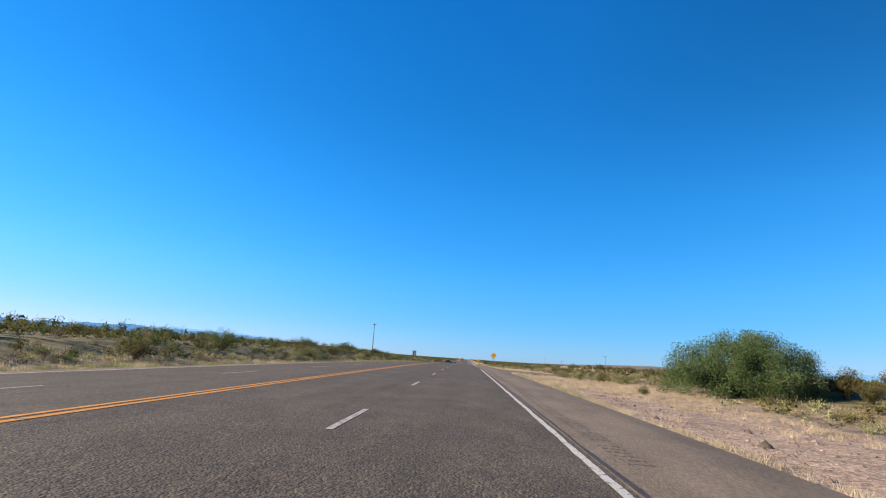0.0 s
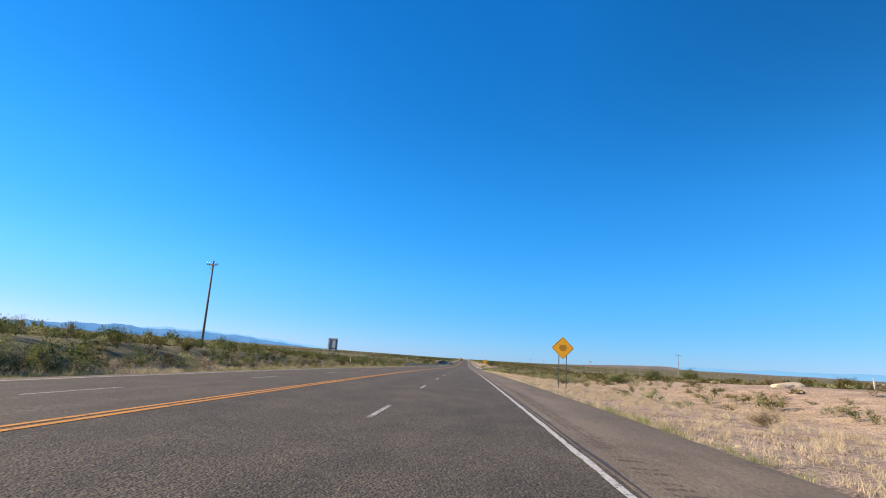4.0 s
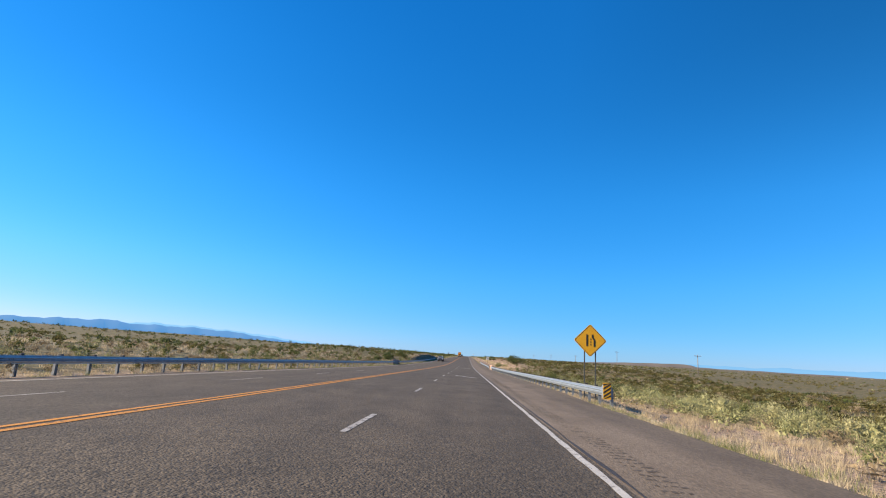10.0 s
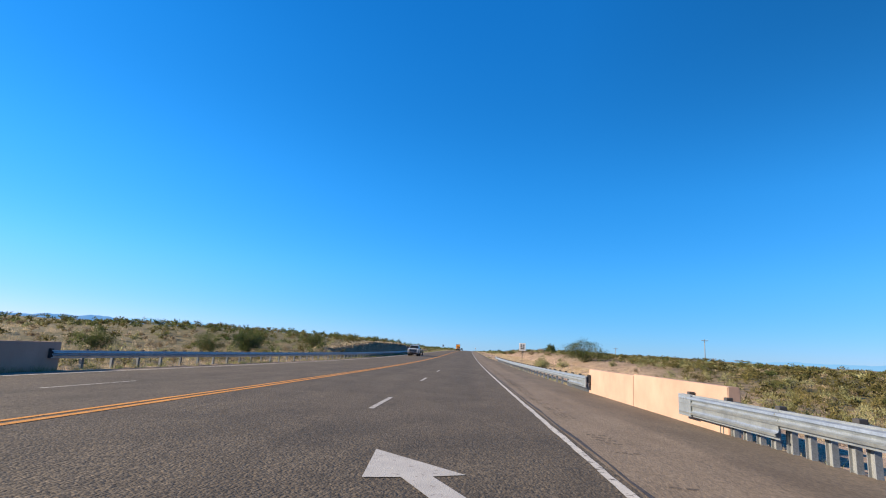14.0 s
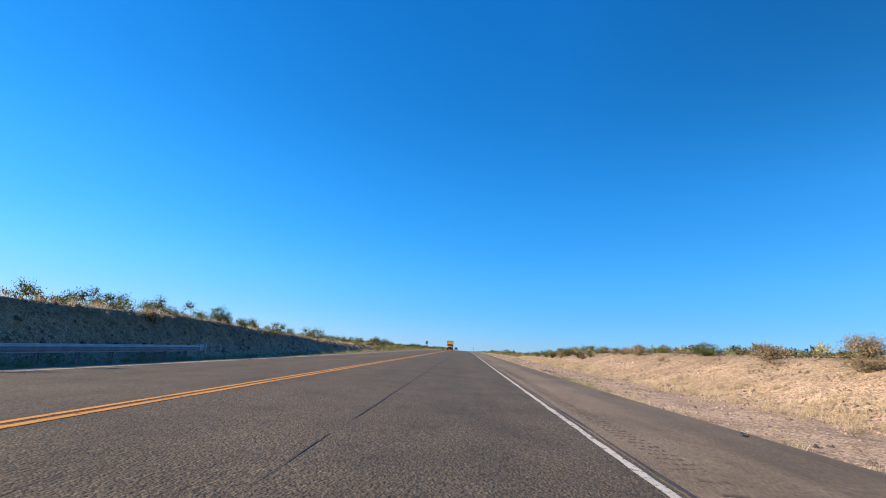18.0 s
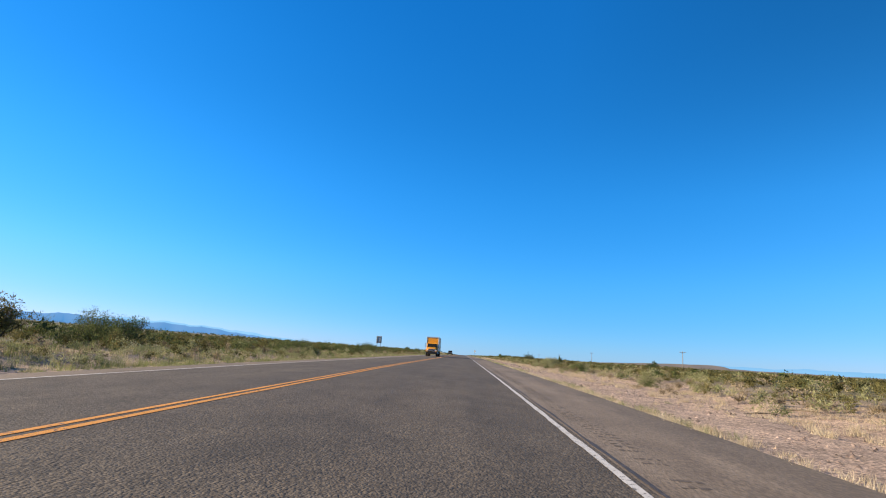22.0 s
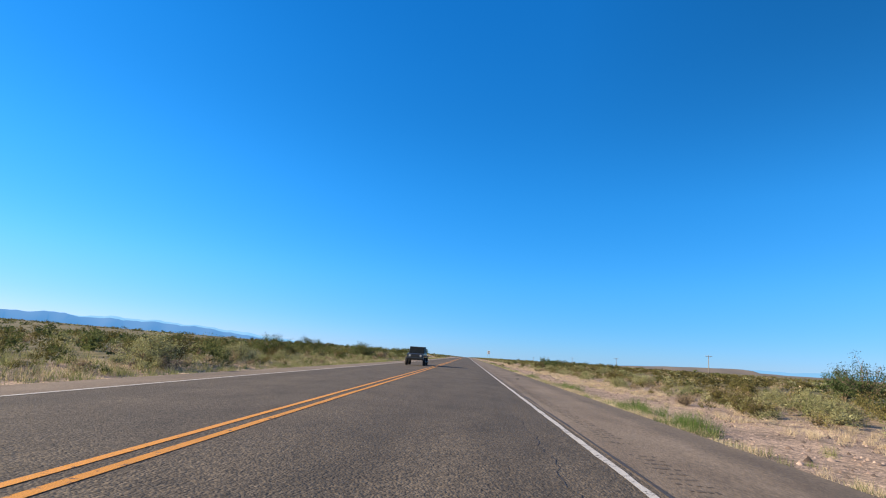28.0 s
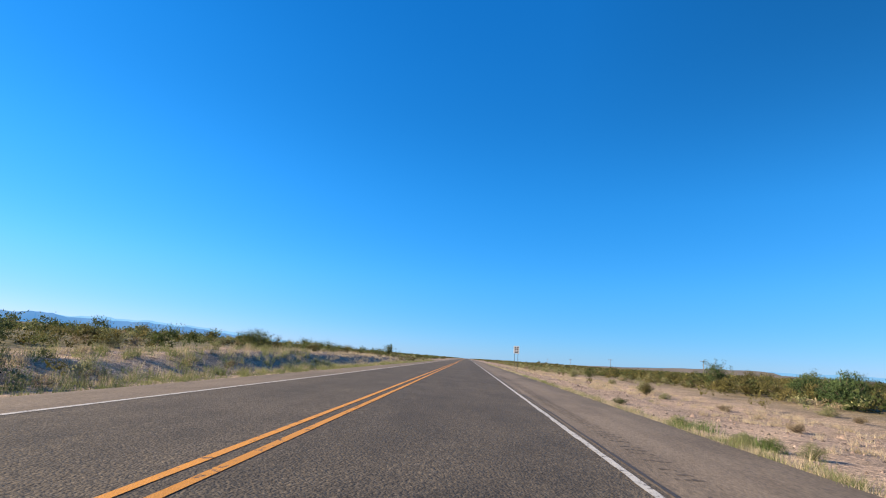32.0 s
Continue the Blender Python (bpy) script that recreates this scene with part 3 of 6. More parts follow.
# ---- plants ----
def leaf_cards(rng, centers, per, spread, size, thin=.5):
    """Small three-cornered leaves scattered round centres, most of them pointing up and out."""
    c = np.repeat(centers, per, 0)
    n = len(c)
    c = c + np.clip(rng.normal(0, 1, (n, 3)), -1.6, 1.6) * spread
    u = rng.normal(0, 1, (n, 3)) + np.array([0, 0, .7])
    u /= np.linalg.norm(u, axis=1)[:, None]
    v = np.cross(u, rng.normal(0, 1, (n, 3)))
    v /= np.linalg.norm(v, axis=1)[:, None] + 1e-9
    s = size * rng.uniform(.6, 1.4, (n, 1))
    u, v = u * s, v * s * thin
    verts = np.stack([c - u * .7 - v, c - u * .5 + v, c + u * 1.5], 1).reshape(-1, 3)
    return verts, np.arange(3 * n).reshape(-1, 3)


def stems_and_tips(rng, h, w, stems, twigs, bare, droop, lean):
    """Curved stems out of one foot, and the tips of their twigs."""
    lines, tips = [], []
    for _ in range(stems):
        a = rng.uniform(0, 2 * math.pi)
        r = w / 2 * math.sqrt(rng.uniform(.02, 1))
        top = h * (1 - droop * (2 * r / w) ** 2) * rng.uniform(.62, .92)
        ex, ey = math.cos(a) * r + lean[0] * h, math.sin(a) * r + lean[1] * h
        pts = [Vector((rng.normal(0, .04), rng.normal(0, .04), -.08))]
        for k in (.33, .66, 1.0):
            bend = k ** 1.4
            pts.append(Vector((ex * bend + rng.normal(0, .03 * w), ey * bend + rng.normal(0, .03 * w), top * k ** .85)))
        lines.append(pts)
        for _ in range(twigs):
            u = rng.uniform(bare, 1)
            i = min(int(u * 3), 2)
            p = pts[i].lerp(pts[i + 1], u * 3 - i)
            q = p + Vector(rng.uniform(-1, 1, 3)) * min(.09 * w, .28) + Vector((0, 0, min(.04 * h, .08)))
            q.z = max(q.z, .06)
            tips.append(q)
            lines.append([p, q])
    return lines, np.array([tuple(t) for t in tips])


def make_bush(name, label, category, seed, h, w, leaf_mat, stems=12, twigs=7, per=16, leaf=.06, spread=.1, bare=.25, droop=.5, thin=.5, group="",
              lean=(0, 0), stem_r=.018, lobes=0):
    rng = np.random.default_rng(seed)
    lines, tips = stems_and_tips(rng, h, w, stems, twigs, bare, droop, lean)
    top = new(name)
    tagged(top, label, category, group)
    bm = bmesh.new()
    for pts in lines:
        if len(pts) == 4:
            tube(pts, [stem_r, stem_r * .8, stem_r * .55, stem_r * .25], 3, bm, caps=False)
        else:
            tube(pts, [stem_r * .35, stem_r * .12], 3, bm, caps=False)
    part("stems", bm, TWIG, top)
    if lobes:
        d = rng.normal(0, 1, (lobes, 3))
        d /= np.linalg.norm(d, axis=1)[:, None]
        d[:, 2] = np.abs(d[:, 2]) * 1.1 - .12
        tips = np.concatenate([tips, d * np.array([w * .43, w * .43, h * .84]) * rng.uniform(.72, 1.0, (lobes, 1)) + np.array([0, 0, h * .12])])
    verts, faces = leaf_cards(rng, tips, per, spread * w * .6, leaf, thin)
    verts[:, 2] = np.maximum(verts[:, 2], .01)
    crown = sheet("crown", verts, faces, leaf_mat)
    crown.parent = top
    return top


def stand(ob, x, y, turn=0.0, size=1.0, sink=.03):
    ob.matrix_basis = pose(x, y, float(ground_z(x, y)) - sink, 0, 0, turn) @ Matrix.Scale(size, 4)
    return ob


SPECIES = {
    "mesquite": dict(name="mesquite_bush", category="bush", label="dark green mesquite bush with fine leaves on dry ground", leaf_mat=LEAF_DARK,
                     h=1.7, w=2.4, stems=16, twigs=8, per=40, leaf=.03, bare=.12, lobes=60, spread=.075, thin=.42, group="roadside mesquite bushes"),
    "creosote": dict(name="creosote_bush", category="bush", label="olive green creosote bush with open upright stems", leaf_mat=LEAF_OLIVE,
                     h=1.2, w=1.7, stems=20, twigs=9, per=22, leaf=.03, bare=.2, spread=.08, thin=.4, droop=.3, group="roadside creosote bushes"),
    "saltbush": dict(name="saltbush", category="bush", label="pale grey-green rounded saltbush on gravel", leaf_mat=LEAF_SAGE,
                     h=.95, w=1.6, stems=18, twigs=6, per=36, leaf=.021, bare=.15, lobes=70, spread=.08, droop=.55, thin=.42, group="roadside saltbushes"),
    "brush": dict(name="dry_brush", category="bush", label="tan dried-out brush clump on stony soil", leaf_mat=LEAF_DRY,
                  h=.7, w=1.2, stems=20, twigs=7, per=20, leaf=.035, bare=.2, droop=.4, thin=.2, group="roadside dry brush"),
}
PROTOTYPES = {}
_count = {}


def plant(kind, x, y, size=1.0, turn=None):
    """One bush of a kind; the first of each of four shapes is built, the rest are copies of it."""
    k = _count.get(kind, 0)
    _count[kind] = k + 1
    key = (kind, k % 4)
    turn = random.uniform(0, 360) if turn is None else turn
    m = pose(x, y, float(ground_z(x, y)) - .04, 0, 0, turn)
    if key not in PROTOTYPES:
        ob = make_bush(seed=11 * (k + 1) + len(kind), **SPECIES[kind])
        PROTOTYPES[key] = ob
        ob.matrix_basis = m
    else:
        ob = copy_thing(PROTOTYPES[key], m)
    ob.scale = (size, size, size * random.uniform(.88, 1.1))
    return ob


# the large bush beside the shoulder where the drive starts
big = make_bush("desert_willow", "large round green desert shrub with dense feathery foliage", "tree", 5, 4.0, 10.6, LEAF_GREEN, stems=40, twigs=8, per=190,
                leaf=.055, spread=.042, bare=.15, droop=.75, thin=.34, stem_r=.05, lobes=290)
stand(big, 17.9, 39.5, 0, 1.2, .1)
for bx, by, bs in ((22.6, 36, 1.25), (24.4, 38.5, 1.1), (22.4, 33.5, .9), (27, 37, 1.3), (30, 41, 1.2), (33, 44, 1.4)):
    plant("creosote", bx, by, bs * 1.35)

# single tall, thin shrubs that stand out against the sky
for i, (sx, sy, sh, sw) in enumerate(((17.0, 498, 2.4, 3.2), (23.4, 787, 2.4, 2.4), (18.0, 700.5, 2.0, 2.2), (21.7, 782.5, 3.5, 4.2), (20.4, 906, 3.0, 2.8), (-18.5, 968, 3.2, 3.0),
                                      (-27, 628, 2.6, 3.6), (27, 672, 2.0, 2.0))):
    sap = make_bush("mesquite_tree", "thin-crowned young mesquite standing above the scrub", "tree", 40 + i, sh, sw, LEAF_GREEN, stems=20, twigs=9, per=24,
                    leaf=.055, spread=.075, bare=.3, droop=.4, thin=.35, stem_r=.03, group="young mesquite trees")
    stand(sap, sx, sy)

for i, (sx, sy, sh, sw) in enumerate(((18.8, 887, 2.3, 2.6), (20.5, 890, 1.8, 3.0), (21.5, 895, 1.7, 3.0), (-25.5, 431, 2.4, 3.8), (17.2, 498.5, 1.9, 3.4))):
    sap = make_bush("mesquite_bush", "broad fresh-green mesquite bush rising above the scrub", "bush", 60 + i, sh, sw, LEAF_GREEN, stems=22, twigs=8, per=26,
                    leaf=.058, spread=.06, bare=.15, droop=.55, thin=.4, stem_r=.028, lobes=80, group="large mesquite bushes")
    stand(sap, sx, sy)

random.seed(4)
# singled-out bushes: kind, across, along, size
for kind, x, y, size in (("saltbush", 9.6, 457, 1.3), ("saltbush", 9.0, 452.5, 1.1),
                         ("creosote", 20, 899, 1.1), ("creosote", 18.3, 892.5, .95), ("creosote", 18.4, 897, .95), ("creosote", 18.8, 901.5, 1.0), ("creosote", 18.9, 908, 1.0),
                         ("creosote", 24, 906, 1.2), ("creosote", 26.5, 913, 1.3), ("creosote", 21, 902, 1.1), ("mesquite", 23, 897, 1.1),
                         ("mesquite", -22, 617, 1.15), ("mesquite", -23.5, 621, 1.25), ("mesquite", -20.5, 697, 1.05), ("mesquite", -22, 701, 1.15),
                         ("mesquite", -21, 705, 1.05), ("mesquite", -23.5, 708, 1.15), ("mesquite", -19.6, 693, .9), ("creosote", -20, 711, 1.2),
                         ("mesquite", -26.5, 830, 1.35), ("mesquite", -29, 845, 1.4), ("saltbush", -19, 126, 1.1), ("saltbush", -18.9, 128.5, .9),
                         ("mesquite", -19.6, 201, .55), ("mesquite", -25, 431, 1.2), ("mesquite", -24, 420, 1.1), ("mesquite", -27, 437, 1.25),
                         ("mesquite", -22.5, 446, 1.1), ("mesquite", -25, 455, 1.2),
                         ("saltbush", 9.4, 271, 1.2), ("saltbush", 8.6, 276, 1.1), ("saltbush", 10.5, 280, 1.3),
                         ("mesquite", 7.6, 303, .7), ("mesquite", 11, 346, .8), ("saltbush", 13, 222, .6), ("saltbush", 14.4, 226, .7), ("mesquite", 12.6, 236, .6),
                         ("saltbush", 12.6, 230.5, .65), ("saltbush", 16, 224, .6), ("mesquite", 9, 33, .35), ("mesquite", 11, 62, .5), ("creosote", 13, 58.5, .8)):
    plant(kind, x, y, size * (1.4 if kind == "saltbush" else 1.1))
rng = np.random.default_rng(21)


def pick(kinds, weights):
    return kinds[int(rng.choice(len(kinds), p=np.array(weights) / sum(weights)))]


# clumps that stand out on either side: kind, across, along, width, height
for kind, x, y, wide, high in (
        ("saltbush", 11.7, 257.8, 2.4, 1.3), ("saltbush", 13.4, 258.6, 2.2, 1.2), ("saltbush", 10.6, 270.4, 2.3, 1.2), ("saltbush", 12.4, 248, 2.4, 1.4),
        ("saltbush", 14.2, 249, 2.3, 1.3), ("saltbush", 13.2, 240.5, 2.5, 1.5), ("saltbush", 15.4, 241.5, 2.6, 1.4), ("creosote", 14.6, 239.6, 2.0, 1.3),
        ("saltbush", 9.3, 234, 1.3, .9), ("brush", 10.4, 232, 1.3, .9), ("saltbush", 11.4, 291, 2.5, 1.2), ("saltbush", 14.2, 302, 2.7, 1.2),
        ("saltbush", 16.5, 210, 2.4, 1.0), ("saltbush", 13, 204, 2.0, .9), ("saltbush", 19, 214, 2.6, 1.1), ("mesquite", 9.6, 170.5, 1.8, .7),
        ("saltbush", 12.5, 180, 1.6, .7), ("saltbush", 15, 186, 2.0, .9), ("saltbush", 11, 196, 1.7, .8),
        ("saltbush", 8.4, 56.6, 1.5, .95), ("mesquite", 15, 58.5, 2.0, .8), ("saltbush", 13.7, 55.4, 2.0, .9), ("creosote", 19, 55, 2.8, 1.3),
        ("brush", 15.4, 63.6, 2.8, 1.0), ("brush", 15.7, 55.7, 1.3, .5),
        ("mesquite", 12.3, 549.2, 1.6, 1.0), ("mesquite", 12.8, 545.5, 1.1, .8), ("brush", 14.6, 538.2, 1.8, .8), ("brush", 14.3, 532.9, 2.0, 1.1),
        ("creosote", 15.3, 544.3, 1.1, .8), ("mesquite", 16.2, 538.6, 1.5, 1.0), ("creosote", 11.4, 564, 2.0, 1.1), ("brush", 12, 560, 1.8, .9),
        ("brush", 12, 546, 1.2, .7), ("mesquite", 11.5, 570.6, 1.6, 1.0), ("brush", 12.4, 569.1, 2.2, 1.0), ("mesquite", 12.8, 558.9, 2.4, 1.4),
        ("brush", 14, 559.6, 1.6, 1.3), ("creosote", 13.3, 563.3, 1.4, .8), ("brush", 14.2, 556, .9, .5), ("mesquite", 13.3, 580.1, 2.4, 1.1),
        ("mesquite", 11.5, 581, 1.6, .9), ("mesquite", 16.0, 581.5, 2.9, 1.3), ("brush", 18.2, 581, 3.0, 1.5), ("creosote", 17.4, 566, 3.0, 1.5), ("brush", 19.4, 565, 2.2, 1.0),
        ("mesquite", 16.8, 599.4, 2.6, 1.1), ("mesquite", 15.4, 521, 2.8, 1.1),
        ("brush", 14.6, 512, 2.2, 1.0), ("brush", 16.4, 507, 2.4, 1.2), ("brush", 13.4, 503, 1.8, .7),
        ("brush", 15, 489, 2.2, .9),
        ("saltbush", 12.5, 698.3, 2.6, 1.3), ("saltbush", 13.9, 719, 2.6, 1.2), ("mesquite", 11.4, 711, 2.2, .8), ("saltbush", 16.5, 697, 2.4, 1.5),
        ("creosote", 14.6, 704, 2.6, 1.2), ("saltbush", 12.8, 733, 2.2, 1.0), ("brush", 15.6, 712, 1.8, .8), ("saltbush", 13, 772, 2.4, 1.1),
        ("saltbush", 14.4, 776, 2.6, 1.3), ("creosote", 12.2, 780, 2.0, 1.1), ("saltbush", 16.2, 771, 2.4, 1.3),
        ("creosote", 16.7, 835.3, 3.4, 1.0), ("saltbush", 20.4, 837, 3.4, 1.4), ("mesquite", 9.0, 834, .8, .42), ("mesquite", 8.8, 828.5, .8, .4),
        ("mesquite", 12.2, 841, 1.4, .65), ("saltbush", 20.6, 857.3, 3.2, 1.3), ("saltbush", 15.6, 846, 2.0, .4), ("mesquite", 5.5, 857.5, .75, .55),
        ("saltbush", -19.3, 60, 3.6, 1.6), ("creosote", -20.8, 62, 3.0, 1.7), ("saltbush", -18.6, 53, 2.2, 1.0), ("creosote", -21.5, 79.5, 3.0, 1.5),
        ("mesquite", -24, 72, 3.6, 2.0), ("mesquite", -23, 46, 3.4, 2.0), ("saltbush", -19.2, 88, 2.6, 1.3), ("mesquite", -24.5, 101, 3.8, 2.0),
        ("saltbush", -15.5, 772, 3.0, 1.5), ("creosote", -17.2, 776, 3.0, 1.6), ("saltbush", -16.8, 784, 2.6, 1.3), ("mesquite", -19.6, 797, 3.8, 2.2),
        ("mesquite", -16.5, 826, 4.2, 2.3), ("mesquite", -18.5, 833, 4.4, 2.4), ("brush", -14.6, 829, 2.6, 1.2), ("saltbush", -14.8, 842, 2.4, 1.2),
        ("mesquite", -17.5, 851, 3.6, 1.9), ("saltbush", -15.2, 862, 2.4, 1.2), ("mesquite", -18, 872, 3.8, 1.9), ("creosote", -24, 613, 4.0, 2.4),
        ("creosote", 13.6, 84.5, 3.4, 1.5), ("creosote", 16.2, 86, 3.0, 1.4), ("saltbush", 19.2, 100.6, 1.5, .8), ("mesquite", 19.3, 182, 3.4, 1.3),
        ("saltbush", 17, 180, 2.0, .9), ("saltbush", 20.4, 189, 2.4, 1.1), ("saltbush", 22, 196, 2.8, 1.2), ("creosote", 30.1, 145, 2.8, 1.2),
        ("creosote", 33, 141, 2.8, 1.3), ("saltbush", 28.2, 136, 1.8, .8), ("saltbush", 19.4, 120, 1.7, .7), ("mesquite", 38.5, 206, 4.2, 2.7),
        ("saltbush", 13.1, 865.9, 2.8, 1.4), ("saltbush", 14.6, 689, 4.0, 2.0), ("saltbush", 11.1, 672, 2.7, 1.6), ("mesquite", 11.4, 652, 2.2, 1.1),
        ("mesquite", 12.6, 656, 2.6, 1.2), ("saltbush", 13.6, 660, 2.6, 1.3), ("saltbush", 12.5, 856.7, 1.8, .7), ("saltbush", 11.5, 851.4, 1.6, .6), ("mesquite", 13.1, 851.4, 1.5, .7), ("mesquite", 3.9, 842, .6, .35),
        ("mesquite", 3.8, 840.7, .5, .4), ("mesquite", 4.7, 847.9, .6, .4), ("brush", 4.2, 844.4, .8, .4), ("saltbush", 8.4, 853.2, .7, .4),
        ("saltbush", 20.7, 872.9, 1.7, .9), ("brush", 8.5, 847.2, .5, .3), ("brush", 7.9, 848.4, .7, .4), ("saltbush", 10.4, 771.9, .8, .4),
        ("creosote", 18.3, 789, 1.9, 1.2), ("saltbush", 16.6, 782.9, 1.7, 1.1), ("saltbush", 14.1, 788.4, 1.8, .8), ("saltbush", 17.9, 802.6, 2.0, .9),
        ("brush", 14.3, 784.9, 1.7, .9), ("saltbush", 3.8, 871.6, .8, .32), ("saltbush", 3.9, 868.3, .7, .34), ("mesquite", 4.2, 867.8, .6, .35),
        ("saltbush", 4.6, 867.2, .6, .36), ("mesquite", 4.3, 879.2, .9, .34), ("brush", 9.5, 881.2, .8, .4), ("brush", 8, 873.5, .7, .4),
        ("saltbush", 9.1, 887.4, .8, .4), ("saltbush", 14.5, 882.1, 1.0, .5), ("saltbush", -19.8, 240.4, 2.0, 1.1), ("mesquite", -20.8, 238.4, 2.2, 1.2), ("brush", -20.2, 236, 2.2, 1.3), ("saltbush", -18.6, 236.6, 1.1, .55),
        ("brush", -19.2, 242.6, 1.4, .6), ("mesquite", 4.9, 95.8, .6, .36), ("creosote", 15.5, 105.7, 2.2, 1.7), ("saltbush", 16, 109.6, 1.5, 1.0), ("saltbush", 16.7, 114.6, 1.8, .7),
        ("saltbush", 22.3, 125.9, 1.7, .9), ("creosote", 24.4, 133.5, 1.5, .8), ("saltbush", 13.1, 114.7, 1.1, .5), ("creosote", 4.7, 106, .7, .3),
        ("mesquite", 26.5, 190.6, 3.0, 1.9), ("brush", 23.6, 169.6, 2.0, .7), ("brush", 29, 163, 2.2, .9), ("creosote", 34, 160, 2.8, 1.4),
        ("creosote", 35, 150, 3.0, 1.4), ("creosote", 32, 129, 2.6, 1.2), ("creosote", 30, 122, 2.6, 1.3), ("creosote", 33.5, 118, 2.8, 1.3),
        ("creosote", 22.5, 869, 2.6, 1.1), ("mesquite", 24.4, 894, 3.4, 1.9), ("mesquite", 14.4, 449, 7.2, 3.3), ("saltbush", 11.2, 448, 2.2, 1.0)):
    size = wide / SPECIES[kind]["w"]
    plant(kind, x, y, size).scale.z = high / SPECIES[kind]["h"]

# scattered bushes near the road, both sides
for _ in range(75):
    y = rng.uniform(-5, 985)
    x = right_edge_x(y) + 5.0 + rng.gamma(1.8, 2.6)
    if 10 < y < 52 and x < 26 or 420 < y < 590 and x < 13 or 56 < y < 84:
        continue
    plant(pick(["saltbush", "creosote", "mesquite", "brush"], [.45, .22, .08, .25]), x, y, rng.uniform(.5, 1.1))
for _ in range(70):
    y = rng.uniform(-5, 985)
    x = left_edge_x(y) - (3.4 if y < 190 or y > 560 else 5.2) - rng.gamma(1.5, 2.2)
    if 215 < y < 440 and rng.uniform() < .5:
        continue
    plant(pick(["saltbush", "creosote", "mesquite", "brush"], [.24, .26, .36, .14]), x, y, rng.uniform(.6, 1.15))
# rounded bushes on the slope behind the guard rail and single ones that show
for kind, x, y, size in (("saltbush", 12.4, 351, 1.35), ("saltbush", 13.6, 355, 1.3), ("saltbush", 14.6, 349, 1.25), ("saltbush", 11.6, 345, 1.1),
                         ("saltbush", 15, 361, 1.3), ("saltbush", 12, 338, 1.2), ("creosote", 14, 808, 1.15), ("saltbush", 15.5, 803, 1.3),
                         ("saltbush", 12.6, 815, 1.1), ("creosote", 12, 856, 1.35), ("creosote", 12.9, 857.5, 1.25), ("saltbush", 14, 852, 1.2),
                         ("mesquite", 16.5, 868, 1.0), ("mesquite", 17.5, 871, 1.1), ("mesquite", 19.4, 872, 1.0)):
    plant(kind, x, y, size)


def thicket(name, label, mat, xs, ys, width, tall, blobs, sprigs, size, seed, heart_size=.5):
    """Scrub in one object: each bush a few ragged leafy masses, feathered all over with three-cornered sprigs."""
    r = np.random.default_rng(seed)
    n = len(xs)
    foot = np.stack([xs, ys, ground_z(xs, ys)], -1)
    w = width * r.uniform(.55, 1.4, n)
    h = tall * r.uniform(.5, 1.25, n) * (.7 + .3 * w / width)
    ang, q = r.uniform(0, 6.283, (n, blobs)), np.sqrt(r.uniform(0, 1, (n, blobs)))
    q[:, 0] = 0
    rad = (w / 2)[:, None] * r.uniform(.36, .6, (n, blobs))
    high = np.minimum(h[:, None] * r.uniform(.3, .48, (n, blobs)), rad * 1.3)
    mid = np.stack([np.cos(ang) * q * (w * .3)[:, None], np.sin(ang) * q * (w * .3)[:, None], np.maximum(h[:, None] * (1 - .45 * q ** 2) - high, high * .6)], -1) + foot[:, None, :]
    dims = np.stack([rad, rad, high], -1)
    inner = 20 if size < .07 else 13        # broad leafy pieces crossing each other in the middle
    d = r.normal(0, 1, (n, blobs, inner, 3))
    d *= r.uniform(.05, 1, (n, blobs, inner, 1)) / np.linalg.norm(d, axis=3)[..., None]
    at = mid[:, :, None, :] + d * dims[:, :, None, :] * heart_size * 1.1
    reach = dims[:, :, None, None, :] * r.normal(0, .12 if size < .07 else .2, (n, blobs, inner, 3, 3)) * (.5 + heart_size)
    v = (at[:, :, :, None, :] + reach).reshape(-1, 3)
    v[:, 2] = np.maximum(v[:, 2], np.repeat(foot[:, 2], blobs * inner * 3))
    f = np.arange(len(v)).reshape(-1, 3)
    slim = size < .07                       # close to the road: fine upright twigs; far off: broader tufts
    per = max(1, int(sprigs * (1.45 if slim else 1.0)) // blobs)
    d = r.normal(0, 1, (n, blobs, per, 3))
    d[..., 2] = np.abs(d[..., 2]) * .9 + d[..., 2] * .1
    d /= np.linalg.norm(d, axis=3)[..., None]
    at = mid[:, :, None, :] + d * dims[:, :, None, :] * r.uniform(.2, 1.02, (n, blobs, per, 1)) ** .7
    g = .6 * d + .45 * r.normal(0, 1, d.shape) + np.array([0, 0, .7])
    g /= np.linalg.norm(g, axis=3)[..., None] + 1e-9
    e = np.cross(g, r.normal(0, 1, d.shape))
    e /= np.linalg.norm(e, axis=3)[..., None] + 1e-9
    wide = size * r.uniform(.6, 1.5, (n, blobs, per, 1)) * (.3 if slim else .62)
    long = size * r.uniform(1.3, 3.0, wide.shape) * (1 if slim else .75)
    v2 = np.stack([at - e * wide, at + e * wide, at + g * long], 3).reshape(-1, 3)
    f = np.concatenate([f, np.arange(len(v2)).reshape(-1, 3) + len(v)])
    return tagged(sheet(name, np.concatenate([v, v2]), f, mat), label, "scrub", kind="stuff")


